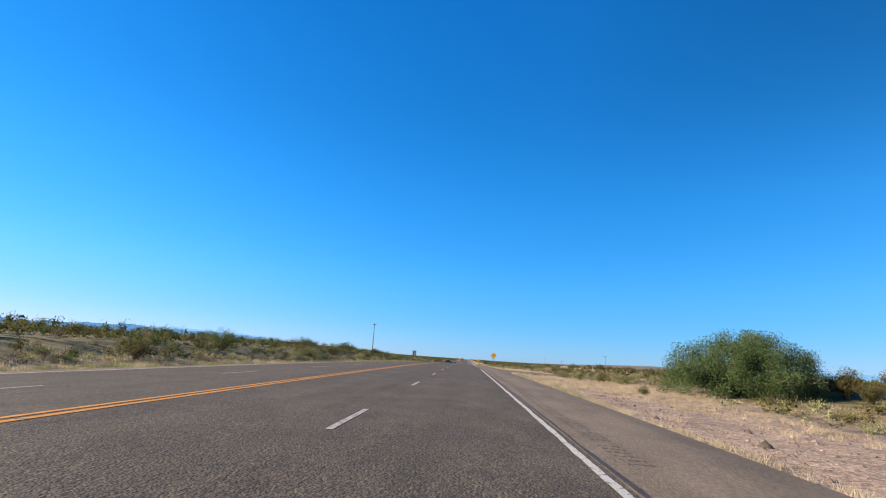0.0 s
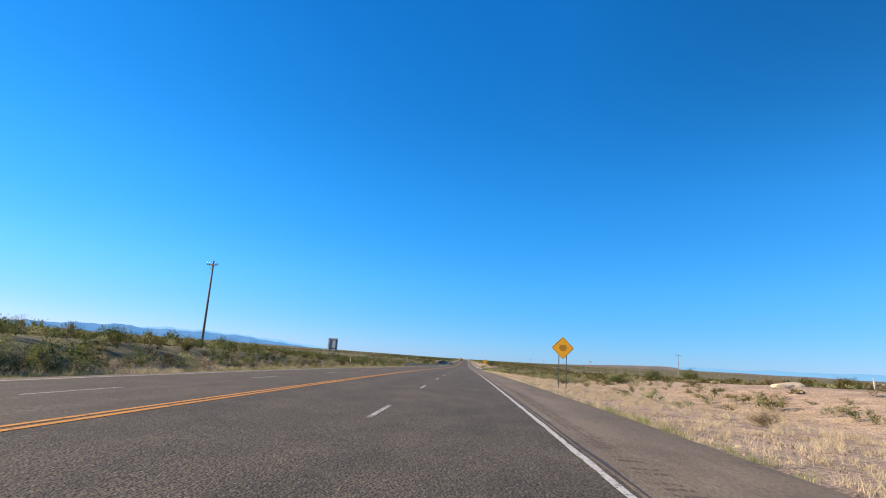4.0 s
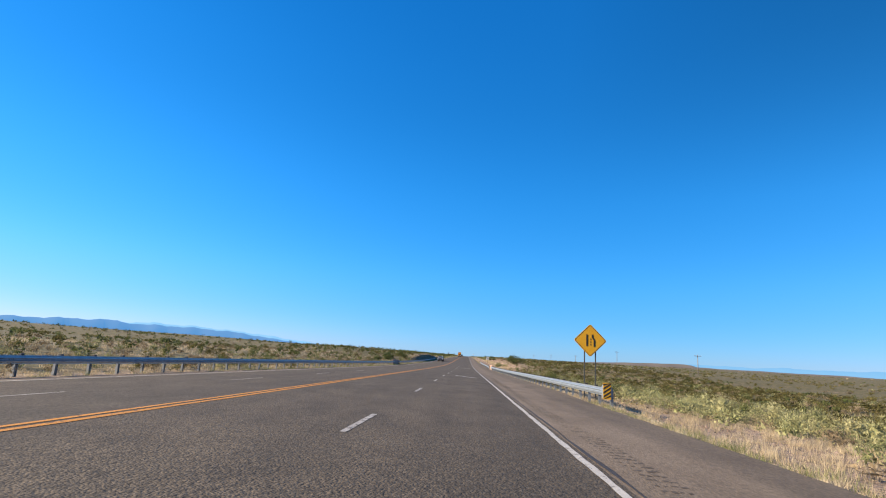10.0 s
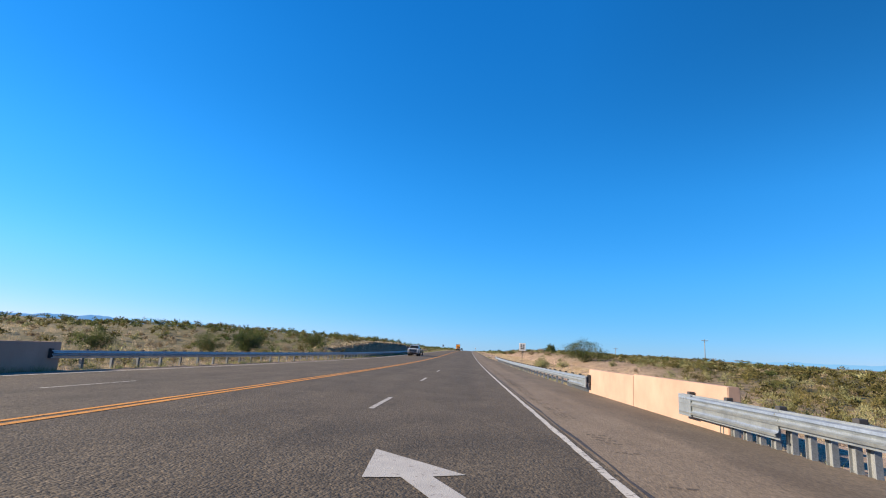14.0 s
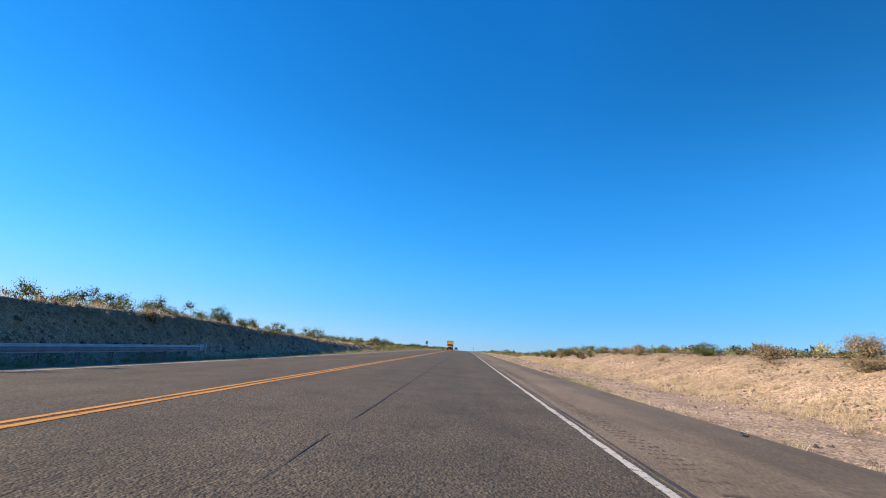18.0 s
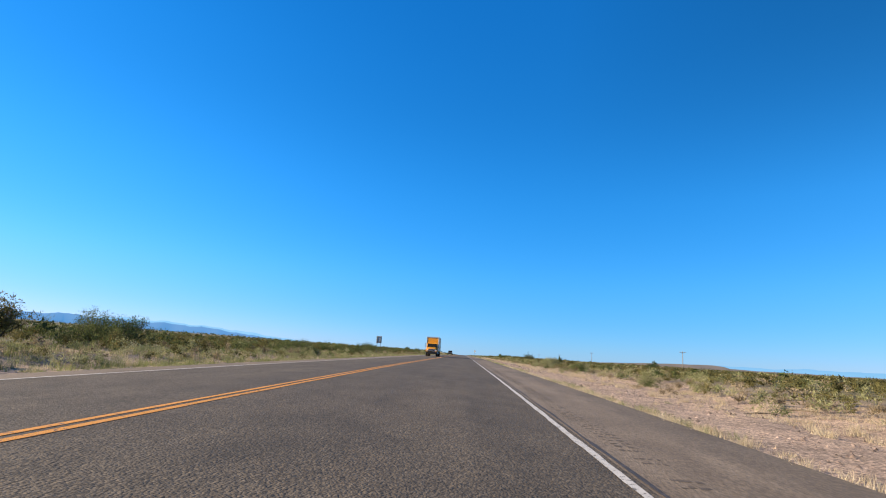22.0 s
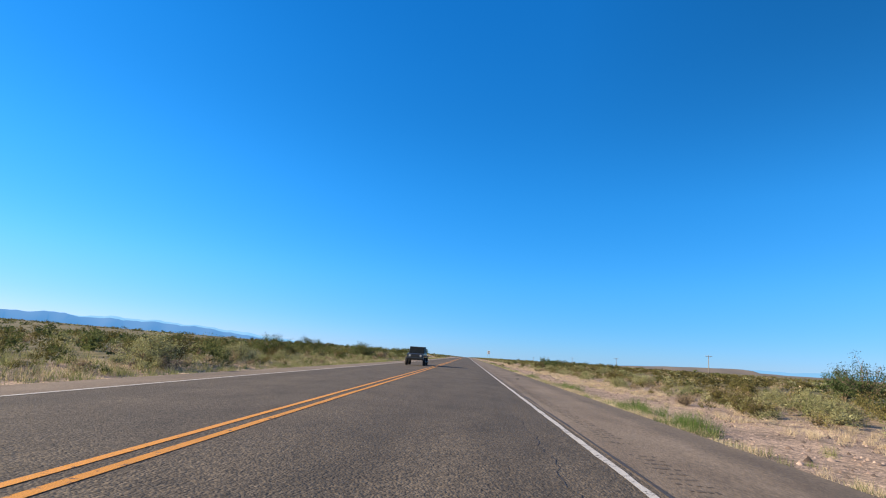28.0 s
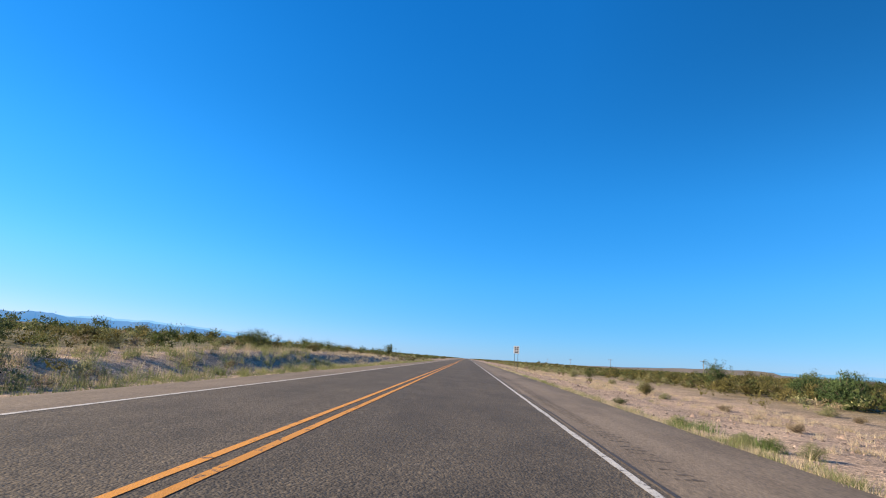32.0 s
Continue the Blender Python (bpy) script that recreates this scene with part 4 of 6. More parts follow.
def scatter(n, lo, hi, y0, y1, seed, gate=None):
    """Places between two distances from the road's edge, thinned by a gate (off, y), in drifts."""
    r = np.random.default_rng(seed)
    o, y = r.uniform(lo, hi, n), r.uniform(y0, y1, n)
    p = .72 + .38 * np.sin(o * .21 + 2 * np.sin(y * .09)) * np.sin(y * .13 + seed)
    if gate:
        p = p * gate(o, y)
    keep = r.uniform(0, 1, n) < p
    return o[keep], y[keep]


def hill(y):
    """1 along the grassy low hill on the left."""
    return np.interp(y, [255, 300, 425, 450], [0, 1, 1, 0])


cut_left = lambda y: np.interp(y, [440, 455, 545, 575, 870, 882, 932, 945], [0, 1, 1, 0, 0, 1, 1, 0])
cut_right = lambda y: np.interp(y, [415, 430, 580, 595], [0, 1, 1, 0])
bush_place = lambda o, y: (y > 29) & (y < 50) & (o > 5) & (o < 21) | (y > 2) & (y < 30) & (o < 8.5)
entrance = lambda y: (y > 56) & (y < 83)
# bare straw-covered flats beside the road: next to the entrance, and at the spoil slope behind the bridge
open_flat = lambda o, y: np.where((y > 84) & (y < 205) & (o < 14), .2, 1) * np.where((y > 428) & (y < 470) & (o < 13), .15, 1) * np.where((y > 780) & (o < 7), .35, 1) * np.where((y > 862) & (y < 940) & (o < 14), .08, 1)
KINDS = ((LEAF_DARK, "green mesquite"), (LEAF_OLIVE, "olive creosote"), (LEAF_SAGE, "grey-green saltbush"), (LEAF_DRY, "dry tan brush"))
for i, (mat, word) in enumerate(KINDS):
    # left bank: a low front row, the thicket, the country behind
    o, y = scatter((300, 620, 1150, 900)[i], 1.3, 4.4, -10, 1000, 301 + i, lambda o, y: np.where(y < 215, 1, .75) * (1 - cut_left(y)))
    thicket("near_scrub", f"low {word} scrub along the far shoulder", mat, left_edge_x(y) - o, y, 1.15, .65, 4, 110, .034, 311 + i)
    for lo, hi, n, make, size in ((2.6, 7.5, (700, 620, 420, 640), (6, 190), .045), (7.5, 15, (1250, 1150, 560, 1150), (5, 100), .06)):
        o, y = scatter(n[i], lo, hi, -10, 1150, 321 + i + int(lo),
                       lambda o, y: np.where(cut_left(y) * (o < 5.6), .06, 1) * np.where((y > 560) & (o < 4.2), .6, 1) * np.where(hill(y) > .5, (.22, .22, .5, .9)[i], (1, 1, .9, .42)[i]))
        thicket("near_scrub", f"{word} thicket on the bank beside the road", mat, left_edge_x(y) - o, y, (2.2, 1.9, 1.6, 1.4)[i], (1.3, 1.1, .9, .7)[i],
                *make, size * (1, .95, .85, .75)[i], 331 + i + int(lo))
    o, y = scatter((2600, 3600, 1100, 2400)[i], 15, 48, -30, 1150, 341 + i, lambda o, y: np.where(hill(y) > .5, (.36, .34, .7, .9)[i], (1, 1, .9, .35)[i]))
    thicket("near_scrub", f"{word} scrub behind the bank", mat, left_edge_x(y) - o, y, (2.4, 2.0, 1.8, 1.6)[i], (1.25, 1.0, .75, .65)[i], 3, 42, .08, 351 + i, .7)
    # right verge: loose band behind the gravel, then a carpet of scrub
    o, y = scatter((20, 110, 420, 380)[i], 4.8, 8.5, -10, 1150, 361 + i,
                   lambda o, y: (1 - cut_right(y)) * ~bush_place(o, y) * ~entrance(y) * np.where((o < 6), .35, 1) * open_flat(o, y))
    thicket("near_scrub", f"{word} scrub scattered behind the gravel verge", mat, right_edge_x(y) + o, y, (1.2, 1.2, 1.4, 1.0)[i], (.6, .65, .75, .5)[i], 6, 230, .028, 371 + i)
    for lo, hi, n, make, size in ((6.8, 12, (90, 480, 950, 700), (5, 130), .04), (12, 18, (200, 1000, 900, 560), (4, 80), .05)):
        o, y = scatter(n[i], lo, hi, -10, 1150, 381 + i + int(lo),
                       lambda o, y: np.where(cut_right(y) * (o < 11), .14 * (o > 9), 1 - .35 * cut_right(y)) * open_flat(o, y) * ~bush_place(o, y))
        thicket("near_scrub", f"{word} scrub on the stony verge", mat, right_edge_x(y) + o, y, (1.7, 1.6, 1.5, 1.2)[i], (1.05, .9, .85, .55)[i], *make, size,
                391 + i + int(lo))
    o, y = scatter((700, 6200, 900, 1100)[i], 15, 54, -30, 1150, 401 + i, lambda o, y: np.where((y > 100) & (y < 185) & (o < 27), .2, 1) * ~bush_place(o, y))
    thicket("near_scrub", f"{word} scrub covering the desert floor", mat, right_edge_x(y) + o, y, 2.1, (.9, .75, .7, .5)[i], 3, 36, .085, 411 + i, .8)
    o, y = scatter((300, 3600, 1500, 2600)[i], 8.5, 42, -10, 1150, 601 + i, lambda o, y: np.where((y > 86) & (y < 185) & (o < 27), .12, 1) * ~bush_place(o, y)
                   * ~(entrance(y) & (o < 13)) * np.where((y > 862) & (y < 940) & (o < 14), .08, 1) * np.where(cut_right(y) * (o < 12), 0, 1))
    if i < 2:
        ho, hy = scatter((260, 420)[i], 15, 34, 884, 945, 631 + i)
        thicket("near_scrub", f"dense {word} hedge beyond the gravel", mat, right_edge_x(hy) + ho, hy, 2.2, 1.25, 4, 70, .06, 641 + i, .7)
    thicket("near_scrub", f"low {word} growth between the bushes", mat, right_edge_x(y) + o, y, 1.7, (.6, .55, .5, .42)[i], 3, 30, .06, 611 + i, .8)
    o, y = scatter((20, 20, 330, 70)[i], 1.9, 13, 262, 316, 651 + i, lambda o, y: np.clip((o - .6) / 3, .25, 1) * np.where((y > 292) & (o < 3), 0, 1))
    thicket("near_scrub", f"thick {word} beside the end of the guard rail", mat, right_edge_x(y) + o, y, 1.8, (1.0, .95, 1.15, .7)[i], 6, 190, .034, 661 + i)
    o, y = scatter((40, 260, 120, 60)[i], 1.3, 6, 314, 384, 671 + i)
    thicket("near_scrub", f"{word} scrub behind the guard rail", mat, right_edge_x(y) + o, y, 1.4, .6, 4, 90, .045, 681 + i)
    o, y = scatter((250, 2100, 150, 500)[i], 5, 60, 225, 470, 551 + i, lambda o, y: open_flat(o, y) * ~((y > 255) & (y < 318) & (o < 11)) * np.where(cut_right(y) * (o < 12), 0, 1))
    thicket("near_scrub", f"{word} scrub on the slope below the road", mat, right_edge_x(y) + o, y, 1.9, (.75, .6, .6, .45)[i], 3, 50, .066, 561 + i, .7)
    for side in (-1, 1):
        o, y = scatter(((2600, 3600, 350, 800), (700, 4200, 250, 500))[side > 0][i], 46, 190, -30, 1900, 421 + i + 9 * side)
        thicket("open_scrub", f"{word} scrub over the open desert", mat, np.where(side < 0, left_edge_x(y) - o, right_edge_x(y) + o), y, 2.8, (1.0, .75, .7, .6)[i], 2, 16, .16,
                441 + i, .85)
        if i != 2:
            o, y = scatter((800, 2600, 0, 700)[i], 180, 1000, 0, 3300, 461 + i + 9 * side)
            thicket("distant_scrub", f"distant {word} scrub", mat, side * o, y, 5.5, .9, 1, 4, .4, 481 + i, .85)
            o, y = scatter((420, 900, 0, 260)[i], 5, 46, 1150, 3000, 501 + i + 9 * side)
            thicket("distant_scrub", f"distant {word} scrub", mat, np.where(side < 0, left_edge_x(y) - o, right_edge_x(y) + o), y, 2.8, 1.3, 2, 14, .22, 521 + i, .85)


def grass_field(name, label, mat, xs, ys, tall, blades, seed, wide=.012, splay=.5):
    """Tufts of upright blades in one object."""
    r = np.random.default_rng(seed)
    n = len(xs)
    z = ground_z(xs, ys)
    foot = np.repeat(np.stack([xs, ys, z - .02], -1), blades, 0)
    h = np.repeat(np.broadcast_to(tall, n) * r.uniform(.45, 1.25, n), blades) * r.uniform(.55, 1.1, n * blades)
    foot[:, :2] += r.normal(0, 1, (n * blades, 2)) * (.1 * (np.mean(tall) / .3) ** .5)
    a = r.uniform(0, 2 * np.pi, n * blades)
    out = h * splay * r.uniform(.1, 1, n * blades)
    tip = foot + np.stack([np.cos(a) * out, np.sin(a) * out, h], -1)
    b = r.uniform(0, np.pi, n * blades)
    side = np.stack([np.cos(b), np.sin(b), 0 * b], -1) * wide * r.uniform(.7, 1.5, (n * blades, 1))
    v = np.stack([foot - side, foot + side, tip], 1).reshape(-1, 3)
    ob = sheet(name, v, np.arange(3 * n * blades).reshape(-1, 3), mat)
    return tagged(ob, label, "grass", kind="stuff")


r = np.random.default_rng(31)


def patchy(y, seed):
    return .5 + .5 * np.sin(y * .21 + 2 * np.sin(y * .047 + seed)) * np.sin(y * .083 + seed)


def strip(n, lo, hi, seed, gate, y0=-10, y1=1000):
    rr = np.random.default_rng(seed)
    y = rr.uniform(y0, y1, n)
    y = y[rr.uniform(0, 1, n) < gate(y)]
    return rr.uniform(lo, hi, len(y)), y


road_open = lambda y: 1.0 * ~((y > 57) & (y < 81))
clumpy = lambda y, seed, lo: np.clip(patchy(y, seed) * 1.7 - lo, 0, 1)
late = lambda y: np.interp(y, [600, 760], [0, 1])
bare = lambda y: np.where((y > 465) & (y < 600), .25, 1.0)
# along the right edge of the asphalt
o, y = strip(14000, .02, .7, 1, lambda y: road_open(y) * bare(y) * (np.where((y > 82) & (y < 150), .02, .3) + .7 * clumpy(y * 2.3, 1, .5)))
grass_field("verge_grass", "dry straw-coloured grass along the edge of the asphalt", GRASS_DRY, right_edge_x(y) + o, y, 0.2, 40, 1, 0.0042, .95)
o, y = strip(6500, .0, .75, 2, lambda y: road_open(y) * bare(y) * np.clip(clumpy(y, 3, .6) + .8 * late(y) * clumpy(y * 1.3, 4, .4), 0, 1))
grass_field("verge_grass", "green weedy grass along the edge of the asphalt", GRASS_GREEN, right_edge_x(y) + o, y, 0.24, 40, 2, 0.0038, .85)
# over the gravel verge on the right
o, y = strip(3600, .8, 5, 3, lambda y: road_open(y) * (.06 + .4 * clumpy(y, 5, .6)))
grass_field("tuft_grass", "dry bunch grass scattered over the stony verge", GRASS_DRY, right_edge_x(y) + o, y, 0.24, 44, 3, 0.0036, .85)
o, y = strip(11000, 3.8, 9.0, 4, lambda y: road_open(y) * np.where((y > 82) & (y < 215), .35, 1) * (.3 + .7 * clumpy(y, 9, .2)) * (1 - cut_right(y)))
grass_field("tuft_grass", "band of tall straw-coloured grass behind the gravel", GRASS_DRY, right_edge_x(y) + o, y, 0.24, 50, 4, 0.0042, 1.0)
o, y = strip(3000, 4.6, 7.6, 14, lambda y: cut_right(y) * (.45 + .55 * clumpy(y, 2, .2)), 415, 600)
grass_field("tuft_grass", "dense dry grass at the foot of the bank", GRASS_DRY, right_edge_x(y) + o, y, 0.27, 60, 14, 0.0042, .9)
o, y = strip(6200, .7, 17, 24, lambda y: np.interp(y, [84, 150, 175, 205], [1, .8, .3, .25]) * (.5 + .5 * clumpy(y, 6, .2)), 84, 205)
grass_field("tuft_grass", "pale straw tufts over the bare flat beside the road", GRASS_DRY, right_edge_x(y) + o, y, 0.23, 44, 24, 0.0048, 1.0)
o, y = strip(1500, .8, 9, 5, lambda y: (.15 + .85 * late(y)) * clumpy(y, 8, .5))
grass_field("tuft_grass", "low green weeds on the stony verge", GRASS_GREEN, right_edge_x(y) + o, y, 0.2, 60, 5, 0.0035, .85)
o, y = strip(950, .5, 13, 34, lambda y: .3 + .7 * clumpy(y * 1.9, 3, .3), 30, 60)
grass_field("tuft_grass", "straw-coloured grass over the verge before the entrance", GRASS_DRY, right_edge_x(y) + o, y, .26, 50, 34, .0042, .9)
o, y = strip(1100, .5, 9, 64, lambda y: .5 + .5 * clumpy(y * 1.4, 4, .2), 255, 322)
grass_field("tuft_grass", "tall straw-coloured grass round the end of the guard rail", GRASS_DRY, right_edge_x(y) + o, y, .34, 60, 64, .0042, .8)
o, y = strip(1300, .3, 5.5, 84, lambda y: .35 + .65 * clumpy(y * 1.6, 2, .3), 190, 262)
grass_field("tuft_grass", "low straw-coloured grass over the gravel before the guard rail", GRASS_DRY, right_edge_x(y) + o, y, .22, 46, 84, .0046, 1.0)
GRASS_FRESH = surface("fresh_grass", [(.05, .085, .02), (.085, .135, .034), (.13, .18, .05)], .8, .8, island=.25, through_light=.4, spec=.2)
rr = np.random.default_rng(44)
y = np.repeat(np.array([763.0, 764.2, 766.4, 767.3, 768.6, 779, 781.5, 796, 811, 826, 833.5, 846, 857, 859.5, 868, 871]), 9)
grass_field("verge_grass", "fresh green grass clumps at the edge of the asphalt", GRASS_FRESH, right_edge_x(y) + rr.uniform(.1, 1.1, len(y)), y + rr.normal(0, .45, len(y)), np.where(y < 800, .42, .28), 70, 44, .0045, .75)
# left side
o, y = strip(3600, 1.2, 6.5, 54, lambda y: .3 + .7 * clumpy(y, 3, .2), 590, 900)
grass_field("tuft_grass", "tall green and yellow grass among the bushes of the far verge", GRASS_GREEN, left_edge_x(y) - o, y, .5, 34, 54, .007, .7)
o, y = strip(13000, .1, 1.9, 6, lambda y: np.where((y > 540) | (y < 215), .9, .45) * (.3 + .7 * clumpy(y, 2, .2)))
grass_field("verge_grass", "yellow-green grass along the far shoulder", GRASS_GREEN, left_edge_x(y) - o, y, .27, 26, 6, 0.005, .8)
o, y = strip(7000, .8, 5.0, 7, lambda y: np.where(y < 215, 1, .6) * (1 - .8 * cut_left(y)) * (.4 + .6 * clumpy(y, 4, .2)), -10, 560)
grass_field("tuft_grass", "dry grass along the far bank", GRASS_DRY, left_edge_x(y) - o, y, 0.3, 28, 7, 0.006, .75)
o, y = strip(1500, .2, 2.3, 74, lambda y: cut_left(y) * (.25 + .75 * clumpy(y * 1.7, 5, .2)), 440, 945)
grass_field("verge_grass", "yellow-green grass at the foot of the cut bank", GRASS_GREEN, left_edge_x(y) - o, y, .4, 36, 74, .005, .7)
o, y = strip(1500, 4.2, 7.5, 75, lambda y: cut_left(y), 440, 945)
grass_field("tuft_grass", "straw-coloured grass along the top of the cut bank", GRASS_DRY, left_edge_x(y) - o, y, .42, 36, 75, .006, .75)
o, y = strip(4200, 1.0, 4.6, 17, lambda y: .45 + .55 * clumpy(y, 4, .1), 540, 1000)
grass_field("tuft_grass", "tall dry grass along the far verge", GRASS_DRY, left_edge_x(y) - o, y, 0.34, 26, 17, 0.0065, .7)
o, y = strip(3400, 4, 40, 8, hill, 200, 450)
grass_field("tuft_grass", "tan bunch grass over the low hill", GRASS_DRY, left_edge_x(y) - o, y, 0.42, 20, 8, 0.01, .7)


def stone_field(name, label, xs, ys, size, seed, mat=STONE):
    r = np.random.default_rng(seed)
    n = len(xs)
    z = ground_z(xs, ys)
    octa = np.array([(1, 0, -.3), (0, 1, -.3), (-1, 0, -.3), (0, -1, -.3), (0, 0, 1)], float)
    tri = np.array([(0, 1, 4), (1, 2, 4), (2, 3, 4), (3, 0, 4)])
    s = size * r.gamma(2, .5, (n, 1, 1)) * r.uniform(.6, 1.3, (n, 5, 3)) * np.array([1, 1, .75])
    a = r.uniform(0, 6.28, n)
    rot = np.stack([np.stack([np.cos(a), -np.sin(a)], -1), np.stack([np.sin(a), np.cos(a)], -1)], 1)
    v = octa[None] * s
    v[:, :, :2] = np.einsum("nij,nkj->nki", rot, v[:, :, :2])
    v += np.stack([xs, ys, z], -1)[:, None, :]
    f = (tri[None] + 5 * np.arange(n)[:, None, None]).reshape(-1, 3)
    return tagged(sheet(name, v, f, mat), label, "stones", kind="stuff")


o, y = strip(90000, .45, 7.0, 9, lambda y: road_open(y) * (.4 + .6 * patchy(y, 6)))
stone_field("gravel", "loose pinkish gravel and stones on the verge", right_edge_x(y) + o, y, .03, 1)
o, y = strip(14000, .6, 8, 12, lambda y: road_open(y) * (.35 + .65 * patchy(y, 7)))
stone_field("gravel", "larger loose stones on the verge", right_edge_x(y) + o, y, .03, 4)
o, y = strip(46000, 4.6, 14, 10, cut_right, 412, 600)
stone_field("gravel", "broken stones on the cut bank", right_edge_x(y) + o, y, .032, 2)
# rubble of the far bank, with part of the bank's shade in its colour
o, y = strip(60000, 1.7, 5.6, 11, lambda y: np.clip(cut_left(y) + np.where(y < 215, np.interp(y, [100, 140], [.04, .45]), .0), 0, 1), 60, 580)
stone_field("gravel", "rubble on the far bank, its colour darkened for shade", left_edge_x(y) - o, y, .05, 3, RUBBLE)


# ---- road details ----
def arrow_mark(y):
    """A lane-shift arrow that points ahead and to the left, painted in the right lane."""
    tail, head = Vector((-.83, y)), Vector((-2.75, y + 3.95))
    d = (head - tail).normalized()
    s = Vector((d.y, -d.x))
    L = (head - tail).length
    w, hw, hl = .17, .56, 1.45
    pts = [tail + s * w, tail + d * (L - hl) + s * w, tail + d * (L - hl * .98) + s * hw, head, tail + d * (L - hl * .98) - s * hw, tail + d * (L - hl) - s * w, tail - s * w]
    bm = bmesh.new()
    bm.faces.new([bm.verts.new((p.x, p.y, float(road_z(p.x, p.y)) + .007)) for p in pts])
    bmesh.ops.triangulate(bm, faces=bm.faces[:])
    bmesh.ops.subdivide_edges(bm, edges=bm.edges[:], cuts=1)
    for v in bm.verts:
        v.co.z = float(road_z(v.co.x, v.co.y)) + .007
    ob = part("lane_arrow", bm, ARROW_PAINT)
    tagged(ob, "pale grey merge arrow painted on the asphalt", "road marking", "merge arrows", "structure")


ARROW_PAINT = worn_paint("arrow_paint", (.37, .355, .333), (.104, .0888, .0814), .36)
for y in (253.9, 315.0, 377.6):
    arrow_mark(y)

# rumble strip grooves in the shoulder, each worn into three or four short pits
ys = np.concatenate([np.arange(-30, 59, .3), np.arange(82, 900, .3)])
ys = np.repeat(ys[np.random.default_rng(3).uniform(0, 1, len(ys)) < .55 + .45 * patchy(ys * 1.7, 4)], 4)
rr = np.random.default_rng(5)
x0 = .5 + .05 * np.sin(ys * .3) + np.tile(np.arange(4) * .1, len(ys) // 4) + rr.uniform(-.02, .02, len(ys))
ww, dd, y0 = rr.uniform(.05, .11, len(ys)), rr.uniform(.05, .13, len(ys)), ys + rr.uniform(-.03, .03, len(ys))
quad = np.stack([np.stack([x0, y0, 0 * ys], -1), np.stack([x0 + ww, y0 + .02, 0 * ys], -1), np.stack([x0 + ww * .9, y0 + dd, 0 * ys], -1),
                 np.stack([x0 + .01, y0 + dd * .9, 0 * ys], -1)], 1)
quad[:, :, 2] = road_z(quad[:, :, 0], quad[:, :, 1]) + .004
rumble = sheet("rumble_strip", quad, np.arange(4 * len(ys)).reshape(-1, 4), surface("rumble_groove", [(.0555, .0429, .0326), (.0888, .0681, .0518)], 5, .95, fine=.3, island=.2))
tagged(rumble, "worn rumble strip grooves milled into the shoulder", "rumble strip", kind="stuff")

# a paved side entrance on the right
ax = np.linspace(2.7, 15, 24)
ay = np.linspace(-1, 1, 15)
AX, AT = np.meshgrid(ax, ay)
AY = 68.8 + AT * (10.6 - 2.8 * smooth01((AX - 2.7) / 4))
AZ = np.minimum(ground_z(AX, AY) + .05, road_z(np.minimum(AX, 3), AY) - .003)
AZ -= .13 * (AX > 3.6) * ((np.abs(AT) > .99) | (AX > 14.9))        # its rim dips into the gravel
apron = sheet("pavement_entrance", np.stack([AX, AY, AZ], -1),
              grid_faces(24, 15), SHOULDER)
tag_structure(apron, "paved side entrance leaving the shoulder", "driveway")


# tar-sealed cracks that wander over the lanes
def crack(pts, wide):
    pts = np.array(pts, float)
    y = np.linspace(pts[0, 1], pts[-1, 1], max(12, int(abs(pts[-1, 1] - pts[0, 1]) * 4)))
    x = np.interp(y, pts[:, 1], pts[:, 0]) + .05 * np.sin(y * 3.1) + .03 * np.sin(y * 9.7)
    v = np.stack([np.stack([x - wide, y], -1), np.stack([x + wide, y], -1)], 1)
    v = np.concatenate([v, (road_z(v[:, :, 0], v[:, :, 1]) + .005)[:, :, None]], 2)
    ob = sheet("road_crack", v, grid_faces(2, len(y)), SEAL)
    tagged(ob, "dark crack across worn asphalt", "crack", "road cracks", "structure")


for pts in (((-3.2, 340), (-3.45, 352), (-3.5, 372)), ((-4.1, 300), (-4.0, 330)), ((-.9, 752), (-.75, 757.5), (-.8, 762)), ((-5.2, 452), (-3.4, 463), (-2.9, 470)),
            ((-3.5, 520), (-3.7, 560)), ((-5, 15), (-4.2, 24)), ((-6, 470), (-5.1, 486)), ((-3.6, 600), (-3.75, 640))):
    crack(pts, .005)


def worn_patch(x, y, wide, long, seed):
    """A ragged dark hollow where the surface has come away."""
    r2 = np.random.default_rng(seed)
    a = np.linspace(0, 2 * np.pi, 26)[:-1]
    k = 1 + .16 * np.sin(3 * a + seed) + r2.uniform(-.12, .12, 25)
    v = np.stack([x + wide / 2 * k * np.cos(a), y + long / 2 * k * np.sin(a)], -1)
    v = np.concatenate([v, [[x, y]]])
    v = np.concatenate([v, (road_z(v[:, 0], v[:, 1]) + .004)[:, None]], 1)
    ob = sheet("road_patch", v, [(i, (i + 1) % 25, 25) for i in range(25)], SEAL)
    tagged(ob, "dark ragged worn patch in the asphalt", "road patch", kind="structure")


worn_patch(-3.15, 361.2, .62, 1.2, 3)


# ---- guard rails ----
W_BEAM = [(-.155, 0), (-.12, .0), (-.1, .07), (-.055, .083), (-.03, .03), (0, .012), (.03, .03), (.055, .083), (.1, .07), (.12, 0), (.155, 0)]


THRIE_BEAM = [(z - .195, d) for z, d in W_BEAM[:6]] + [(z, d) for z, d in W_BEAM[4:7]] + [(z, d) for z, d in W_BEAM[7:]]
THRIE_BEAM = sorted({(round(z, 3), d) for z, d in THRIE_BEAM})


